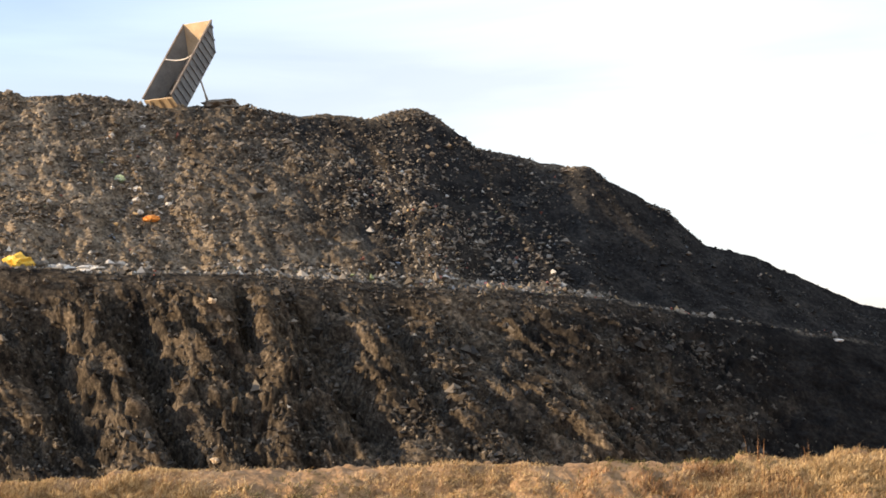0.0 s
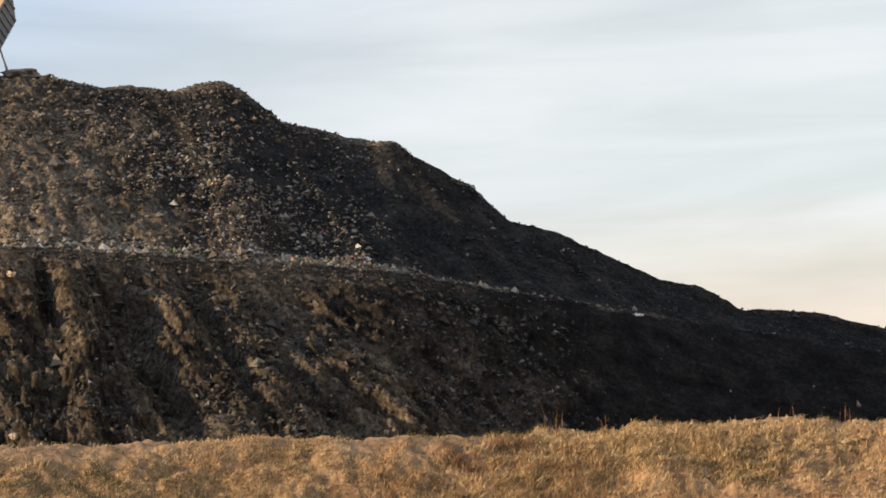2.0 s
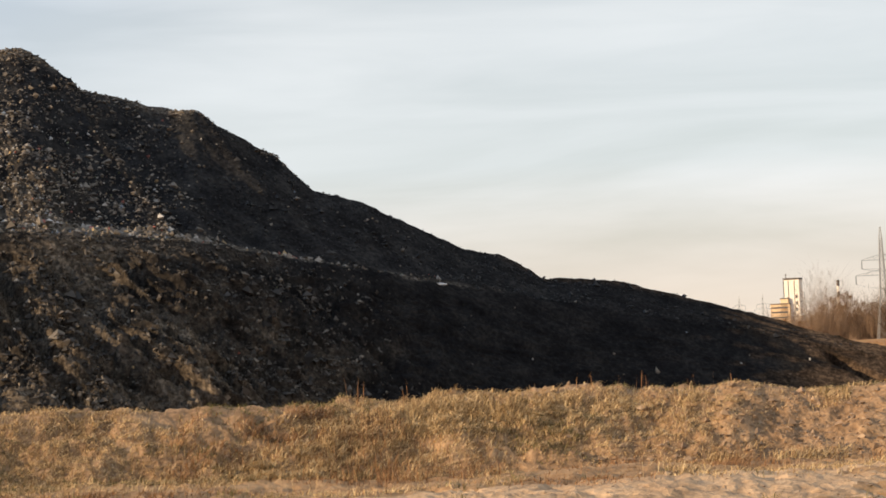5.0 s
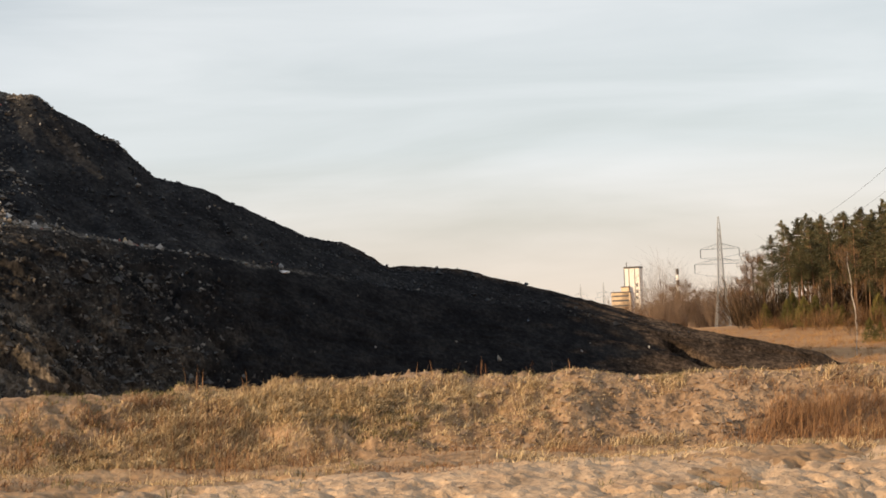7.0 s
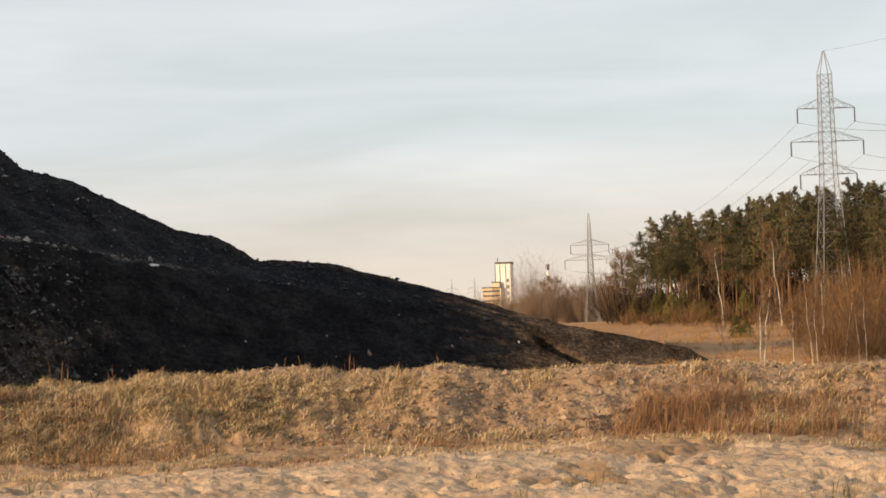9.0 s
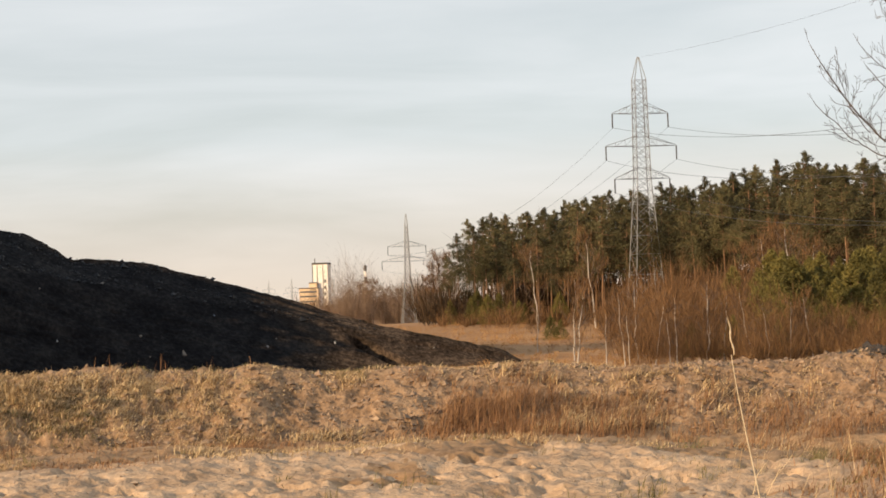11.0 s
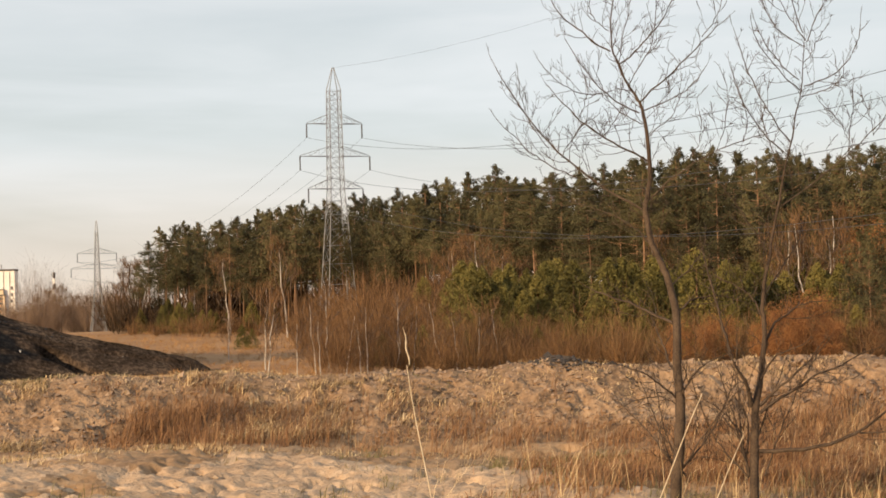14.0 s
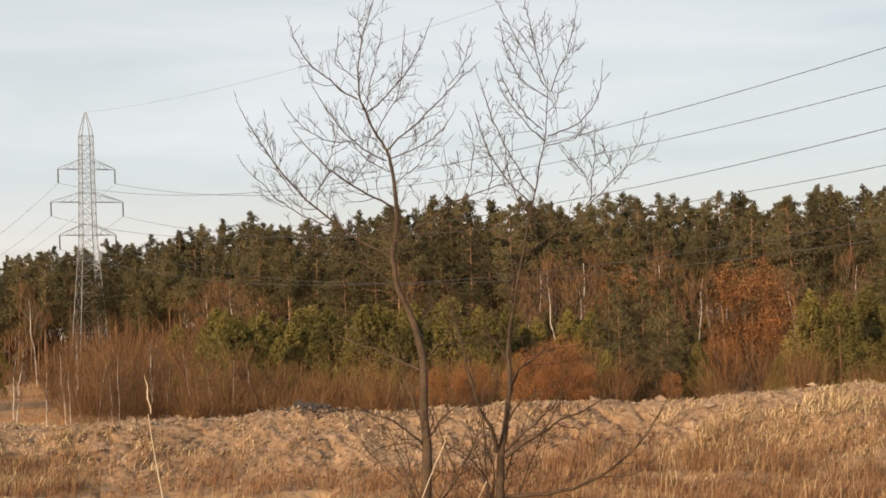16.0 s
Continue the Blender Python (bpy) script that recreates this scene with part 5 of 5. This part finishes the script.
turf("roadside_grass", 602, 20000, lambda b, r, q: foot_w(b) * np.clip(q * 2.8 - 0.35, 0, 1) * band(r, 24.5, 29.2, 0.9), 23.0, 29.8, 0.17, 0.005, DRY_GRASS, "dry grass along the foot of the berm", 1.7, clump=26, scatter=0.16)
turf("roadside_grass", 610, 22000, lambda b, r, q: foot_w(b) * np.clip(q * 2.4 - 0.2, 0, 1) * band(r, 24.5, 29.2, 0.9), 23.0, 29.8, 0.16, 0.005, RED_GRASS, "brown withered grass along the foot of the berm", 1.6, clump=26, scatter=0.16)
turf("reddish_grass", 603, 24000, lambda b, r, q: (band(b, 25.6, 31.2, 1.2) + 0.35 * band(b, 9, 13, 1) + 0.25 * band(b, 33, 40, 2) + 0.4 * band(b, 44, 56, 2)) * np.clip(q + 0.5, 0, 1), 27.6, 30.0, 0.46, 0.004, RED_GRASS, "patch of tall reddish-brown dry grass at the berm", 0.75, clump=16, scatter=0.12)
right_w = table([(-15, 0.5), (5, 0.3), (15, 0.1), (24, 0.08), (30, 0.2), (33, 0.45), (38, 0.6), (44, 0.9), (58, 1)])
turf("sand_grass", 604, 26000, lambda b, r, q: right_w(b) * np.clip(q + 0.1, 0, 1), 17, 26, 0.22, 0.004, GREEN_GRASS, "low greenish and dry grass growing on the sand", 1.3, clump=12)
turf("roadside_grass", 609, 40000, lambda b, r, q: step(35, 42, b) * np.clip(q * 1.5 + 0.35, 0, 1), 17, 28.2, 0.26, 0.0045, RED_GRASS, "tangled brown dry weeds on the sand", 1.3, b0=34, clump=14, scatter=0.14)
turf("dry_stems", 605, 2600, lambda b, r, q: (right_w(b) ** 2) * np.clip(q + 0.4, 0, 1), 17, 28, 0.72, 0.0024, DRY_GRASS, "tall pale dry stems standing on the sand", 0.8, clump=4)
turf("crest_stems", 606, 500, lambda b, r, q: band(b, 4, 20, 3) * np.clip(q, 0, 1), 31.0, 31.6, 0.42, 0.006, RED_GRASS, "sparse dry weed stems on the crest of the berm", 0.3, clump=3)
# clods of dug earth on the berm, dark ash heap
rng = np.random.RandomState(31)
n = 14000
b, r = rng.uniform(14, 58, n), rng.uniform(28.6, 32.2, n)
z = berm_height(b, r)
EARTH_CLODS = scrap_material("earth_clods", [(0, (0.20, 0.13, 0.075)), (0.4, (0.33, 0.22, 0.13)), (0.75, (0.44, 0.31, 0.19))], (0.22, 0.14, 0.08))
SAND_CLODS = scrap_material("sand_clods", [(0, (0.26, 0.18, 0.11)), (0.4, (0.36, 0.26, 0.16)), (0.75, (0.44, 0.32, 0.21))], (0.30, 0.21, 0.13))
stuff("earth_clods", lump_arrays(rng, np.stack([r * np.sin(np.radians(b)), r * np.cos(np.radians(b)), z], 1), rng.gamma(1.5, 0.013, n) + 0.010), EARTH_CLODS, "clods of dug sandy earth on the berm", "clods")
n = 3600
b, r = rng.uniform(-2, 46, n), rng.uniform(17, 27, n)
stuff("sand_clods", lump_arrays(rng, np.stack([r * np.sin(np.radians(b)), r * np.cos(np.radians(b)), ground_height(b, r)], 1), rng.gamma(1.4, 0.010, n) + 0.006, 0.5), SAND_CLODS, "small clods and stones lying on the sand", "clods")
n = 1100
b, r = rng.normal(38.2, 0.75, n), 31.5 + rng.normal(0, 0.22, n)
ASH = scrap_material("dark_ash", [(0, (0.045, 0.033, 0.022)), (0.5, (0.085, 0.064, 0.045)), (0.9, (0.18, 0.142, 0.105))], (0.04, 0.03, 0.02))
z = berm_height(b, r) - 0.01 + 0.03 * np.clip(1 - np.abs(b - 38.0) / 1.1, 0, 1)
stuff("ash_heap", lump_arrays(rng, np.stack([r * np.sin(np.radians(b)), r * np.cos(np.radians(b)), z], 1), rng.gamma(1.6, 0.014, n) + 0.012), ASH, "dark ash and rubble tipped on the crest of the berm", "rubble")
stone = crumpled("pale_stone", polar(44.85, 31.0, float(berm_height(np.array([44.85]), np.array([31.0]))[0]) + 0.03), (0.17, 0.12, 0.09), EARTH_CLODS, "pale block of stone on the crest of the berm", "stone", 44)


# ---- foreground trees ----
TREE_R = 18.0
tree_point = lambda b, e, deep=0.0: polar(b, TREE_R + deep, EYE + TREE_R * math.tan(radians(e)))


def twigs_along(rng, Q, r, reach):
    """Side shoots that leave a stem alternately and curve upwards, each with a few finer ones."""
    pieces, tips, n = [], [], len(Q)
    length = float(np.linalg.norm(np.diff(Q, axis=0), axis=1).sum())
    count = max(4, int(length / 0.075))
    turn = rng.uniform(0, 2 * math.pi)
    for k in range(count):
        q = 0.16 + 0.82 * (k + rng.uniform(0, 0.8)) / count
        i = min(n - 2, max(1, int(q * (n - 1))))
        d = Vector(Q[i + 1] - Q[i - 1]).normalized()
        turn += 2.4 + rng.normal(0, 0.4)
        side = d.orthogonal().normalized()
        side = Matrix.Rotation(turn, 3, d) @ side
        w = d * 0.65 + side * 0.9 + Vector((0, 0, 0.12))
        size = reach * (1.2 - 0.95 * q) * rng.uniform(0.35, 1.3)
        grow(rng, Q[i], w, size, max(0.0026, min(0.0042, r[i] * 0.5)), 1 if size < 0.2 else 2, pieces, tips, 0.8, 3, 0.085, 4, 5, 0.5, 0.0019, 0.12)
    grow(rng, Q[-1], Vector(Q[-1] - Q[-3]), 0.10, max(0.0028, r[-1]), 1, pieces, tips, 0.5, 2, 0.1, 4, 3, 0.6, 0.0021, 0.07)
    return pieces


def stem_path(rng, P, wobble):
    wave = np.cumsum(rng.normal(0, wobble, P.shape), 0)
    wave -= np.linspace(0, 1, len(P))[:, None] * wave[-1]
    return P + wave


def sapling(label, trunk, seed, girth, taper):
    """A leafless young tree: a trunk through (bearing, rise) stations; limbs are added with limb()."""
    rng = np.random.RandomState(seed)
    base = new("bare_sapling")
    root = polar(trunk[0][0], TREE_R, 0)
    base.location = root
    stations = [tree_point(*p) - root for p in trunk]
    foot = stations[0] + (stations[0] - stations[1]) * ((stations[0].z + 0.05) / max(0.05, stations[1].z - stations[0].z))
    P = np.array([foot] + stations)
    t = np.linspace(0, len(P) - 1, 6 * len(P))
    Q = np.stack([np.interp(t, np.arange(len(P)), P[:, i]) for i in range(3)], 1)
    for k in range(3):
        Q[1:-1] = (Q[:-2] + Q[1:-1] * 2 + Q[2:]) / 4
    Q = stem_path(rng, Q, 0.004)
    r = 0.004 + (girth - 0.004) * np.linspace(1, 0, len(Q)) ** taper
    part("trunk", joined("trunk", [tube_arrays(Q, r, 9)], GREY_BARK), base, "slender grey-brown trunk")
    upper = int(len(Q) * 0.22)
    tagged(part("branchlet", joined("branchlet", twigs_along(rng, Q[upper:], r[upper:], 0.27), GREY_BARK), base), kind="stuff")
    return tagged(base, label, "tree", "saplings by the road")


def limb(tree, start, end, bow, radius):
    """A bowed, tapered limb of a sapling with its twigs."""
    rng = np.random.RandomState(int(abs(start[0] * 100 + start[1] * 1000 + end[1] * 10)))
    way = np.subtract(end, start)
    ctrl = np.add(start, end) / 2 + 2 * bow * np.array([-way[1], way[0]])
    deep = rng.uniform(-0.5, 0.5)
    root = Vector(tree.location)
    a, c, b = tree_point(*start) - root, tree_point(*ctrl, deep * 0.6) - root, tree_point(*end, deep) - root
    q = np.linspace(0, 1, 16)[:, None]
    P = (1 - q) ** 2 * np.array(a) + 2 * q * (1 - q) * np.array(c) + q * q * np.array(b)
    Q = stem_path(rng, P, 0.007)
    low = start[1] < -0.5
    r = 0.0032 + (radius * (1.0 if low else 0.5) - 0.0032) * (1 - q[:, 0]) ** 0.8
    ob = part("limb", joined("limb", [tube_arrays(Q, r, 6)], GREY_BARK), tree)
    tagged(part("branchlet", joined("branchlet", twigs_along(rng, Q, r, 0.28 if low else 0.27), GREY_BARK), ob), kind="stuff")
    return ob


first_tree = sapling("leafless young tree with a slender forked trunk on the sand",
                     [(41.1, -4.57), (41.2, -3.26), (41.14, -2.29), (41.15, -0.67), (40.89, 0.45), (40.51, 1.39), (40.33, 2.45), (40.49, 3.34), (40.43, 4.73), (40.32, 5.42), (39.99, 5.94), (39.58, 6.9), (39.51, 7.67), (39.7, 8.64), (40.02, 9.63)], 71, 0.055, 1.5)
limb(first_tree, (40.34, 5.46), (42.74, 7.50), 0.02, 0.016)
limb(first_tree, (42.19, 7.19), (42.83, 8.31), -0.08, 0.008)
limb(first_tree, (39.80, 6.53), (41.58, 8.59), -0.08, 0.014)
limb(first_tree, (39.53, 6.90), (37.67, 9.24), 0.10, 0.016)
limb(first_tree, (40.53, 3.75), (37.82, 5.77), 0.06, 0.020)
limb(first_tree, (40.30, 5.14), (38.39, 7.05), 0.08, 0.014)
limb(first_tree, (40.40, 4.81), (39.17, 6.14), 0.11, 0.010)
limb(first_tree, (40.33, 2.37), (36.13, 6.78), 0.09, 0.024)
limb(first_tree, (38.49, 3.35), (36.26, 5.05), 0.04, 0.012)
limb(first_tree, (38.06, 3.95), (38.94, 5.09), 0.10, 0.008)
limb(first_tree, (40.50, 4.40), (41.66, 5.91), -0.10, 0.010)
limb(first_tree, (40.38, 5.22), (42.19, 6.22), -0.09, 0.012)
limb(first_tree, (39.61, 5.81), (37.56, 6.51), 0.19, 0.009)
limb(first_tree, (41.08, -0.91), (38.64, 0.22), -0.02, 0.014)
limb(first_tree, (41.17, -2.37), (40.49, -0.65), 0.03, 0.014)
limb(first_tree, (41.14, -3.09), (39.39, -1.99), -0.07, 0.010)
limb(first_tree, (41.22, -3.26), (42.56, -1.81), 0.16, 0.012)
limb(first_tree, (39.70, 8.56), (39.53, 9.53), 0.07, 0.006)
limb(first_tree, (39.80, 6.53), (40.27, 8.54), 0.02, 0.008)
limb(first_tree, (39.53, 7.51), (39.01, 8.49), 0.16, 0.008)
limb(first_tree, (40.45, 2.61), (44.07, 4.42), 0.08, 0.016)
limb(first_tree, (42.50, 3.92), (42.73, 6.20), -0.10, 0.008)
limb(first_tree, (41.67, 3.63), (42.02, 5.17), -0.12, 0.007)
limb(first_tree, (43.16, 4.08), (43.06, 6.03), -0.10, 0.007)
limb(first_tree, (40.03, 5.88), (40.92, 8.36), -0.11, 0.009)
limb(first_tree, (37.70, 4.23), (36.86, 6.36), 0.10, 0.007)
limb(first_tree, (38.53, 4.94), (38.73, 6.32), -0.12, 0.007)
limb(first_tree, (39.09, 4.47), (39.85, 5.48), -0.10, 0.007)
limb(first_tree, (40.54, 1.31), (38.39, 2.67), -0.10, 0.012)
limb(first_tree, (41.00, 0.15), (42.10, 1.58), -0.10, 0.012)
limb(first_tree, (41.17, -3.26), (39.68, -3.21), -0.11, 0.007)
limb(first_tree, (41.18, -0.67), (43.02, -0.32), 0.18, 0.010)
second_tree = sapling("leafless young tree that forks low into spreading limbs",
                      [(43.33, -4.64), (43.41, -3.32), (43.6, -2.36), (43.69, -1.55), (43.68, -0.09), (43.89, 0.88), (44.18, 2.33), (44.49, 3.79), (44.79, 5.08), (44.97, 5.72), (45.03, 6.94)], 72, 0.046, 1.8)
limb(second_tree, (45.05, 6.98), (43.74, 9.40), 0.01, 0.009)
limb(second_tree, (44.99, 7.18), (44.48, 9.54), 0.02, 0.010)
limb(second_tree, (45.08, 6.93), (45.91, 9.11), -0.01, 0.010)
limb(second_tree, (44.86, 7.83), (45.02, 9.11), -0.02, 0.006)
limb(second_tree, (45.01, 5.69), (46.61, 7.31), -0.19, 0.012)
limb(second_tree, (44.91, 5.40), (46.11, 6.17), -0.19, 0.009)
limb(second_tree, (44.85, 5.86), (43.68, 7.71), 0.07, 0.010)
limb(second_tree, (44.90, 5.56), (43.59, 7.23), 0.08, 0.010)
limb(second_tree, (45.04, 6.82), (43.79, 8.44), 0.15, 0.009)
limb(second_tree, (44.55, 4.19), (43.10, 7.33), 0.07, 0.013)
limb(second_tree, (44.42, 3.87), (42.94, 6.44), 0.08, 0.012)
limb(second_tree, (44.16, 2.33), (47.28, 4.74), -0.02, 0.014)
limb(second_tree, (46.82, 4.19), (47.74, 5.86), -0.06, 0.008)
limb(second_tree, (46.16, 3.76), (46.33, 5.43), 0.06, 0.007)
limb(second_tree, (46.22, 4.05), (45.55, 4.97), -0.09, 0.006)
limb(second_tree, (46.91, 4.27), (46.62, 5.17), -0.05, 0.006)
limb(second_tree, (43.49, -3.33), (45.25, -1.60), -0.01, 0.016)
limb(second_tree, (43.53, -3.52), (46.73, -1.80), 0.04, 0.016)
limb(second_tree, (43.45, -4.58), (48.18, -1.84), -0.17, 0.022)
limb(second_tree, (43.28, -3.32), (42.62, -1.60), -0.02, 0.024)
limb(second_tree, (42.73, -1.85), (41.94, 1.59), 0.01, 0.016)
limb(second_tree, (43.71, -1.55), (45.45, -0.39), 0.16, 0.012)
limb(second_tree, (43.54, -0.74), (42.06, 0.44), -0.17, 0.010)
limb(second_tree, (43.76, -0.10), (45.21, 1.97), 0.01, 0.013)
limb(second_tree, (43.90, 0.88), (42.63, 2.87), 0.01, 0.012)
limb(second_tree, (43.43, -2.68), (44.68, -1.58), 0.12, 0.012)
limb(second_tree, (46.14, -4.07), (47.60, -3.68), -0.11, 0.008)
limb(second_tree, (44.97, -2.56), (46.19, -2.51), -0.16, 0.007)
limb(second_tree, (43.04, -4.60), (41.95, -3.12), -0.12, 0.010)
limb(second_tree, (44.43, 3.14), (43.77, 5.28), 0.05, 0.010)
limb(second_tree, (45.00, 6.37), (45.60, 7.32), 0.01, 0.007)


# thin shoots rise round the foot of both trees
shoots = np.random.RandomState(73)
for tree, b0 in ((first_tree, 41.1), (second_tree, 43.3)):
    for k in range(6):
        limb(tree, (b0 + shoots.uniform(-0.25, 0.25), -5.3), (b0 + shoots.uniform(-1.9, 2.3), shoots.uniform(-3.0, -1.3)), shoots.uniform(-0.12, 0.12), 0.009)

STALK = material("pale_dry_stalk", [(0.40, 0.31, 0.19), (0.56, 0.45, 0.30), (0.66, 0.55, 0.39)], 6.0, bump=0)


def reed(top, foot, distance, label, width=0.008, head=True):
    """One long dry stalk with a ragged seed head."""
    a = polar(foot[0], distance, EYE + distance * math.tan(radians(foot[1])))
    b = polar(top[0], distance, EYE + distance * math.tan(radians(top[1])))
    down = (a - b).normalized()
    a = a + down * max(0, (a.z - 0.0) / max(0.05, -down.z))
    root = Vector((a.x, a.y, 0))
    base = new("dry_stalk")
    base.location = root
    q = np.linspace(0, 1, 14)
    P = np.array([a.lerp(b, k) - root + Vector((0.02 * math.sin(k * 5), 0, 0)) for k in q])
    part("stem", joined("stem", [tube_arrays(P, np.linspace(width, width * 0.5, 14), 5)], STALK), base)
    if head:
        rng = np.random.RandomState(int(top[0] * 10))
        up = (b - a).normalized()
        pts = [b - root + up * k * 0.024 + Vector((0.006 * math.sin(k * 1.1), 0, 0)) for k in range(11)]
        part("seed_head", joined("seed_head", [tube_arrays(pts, [0.003, 0.004, 0.006, 0.004, 0.006, 0.004, 0.006, 0.003, 0.004, 0.002, 0.001], 5)], STALK), base, "ragged pale seed head")
    return tagged(base, label, "stalk", "dry stalks by the road")


reed((33.52, -1.89), (34.04, -5.99), 12.5, "single long pale stalk with a seed head", 0.006)
reed((41.84, -2.9), (40.34, -6.11), 13.5, "long pale dry stalk leaning over", 0.006, False)
reed((42.96, -4.09), (41.97, -6.12), 13.5, "long pale dry stalk leaning over", 0.006, False)
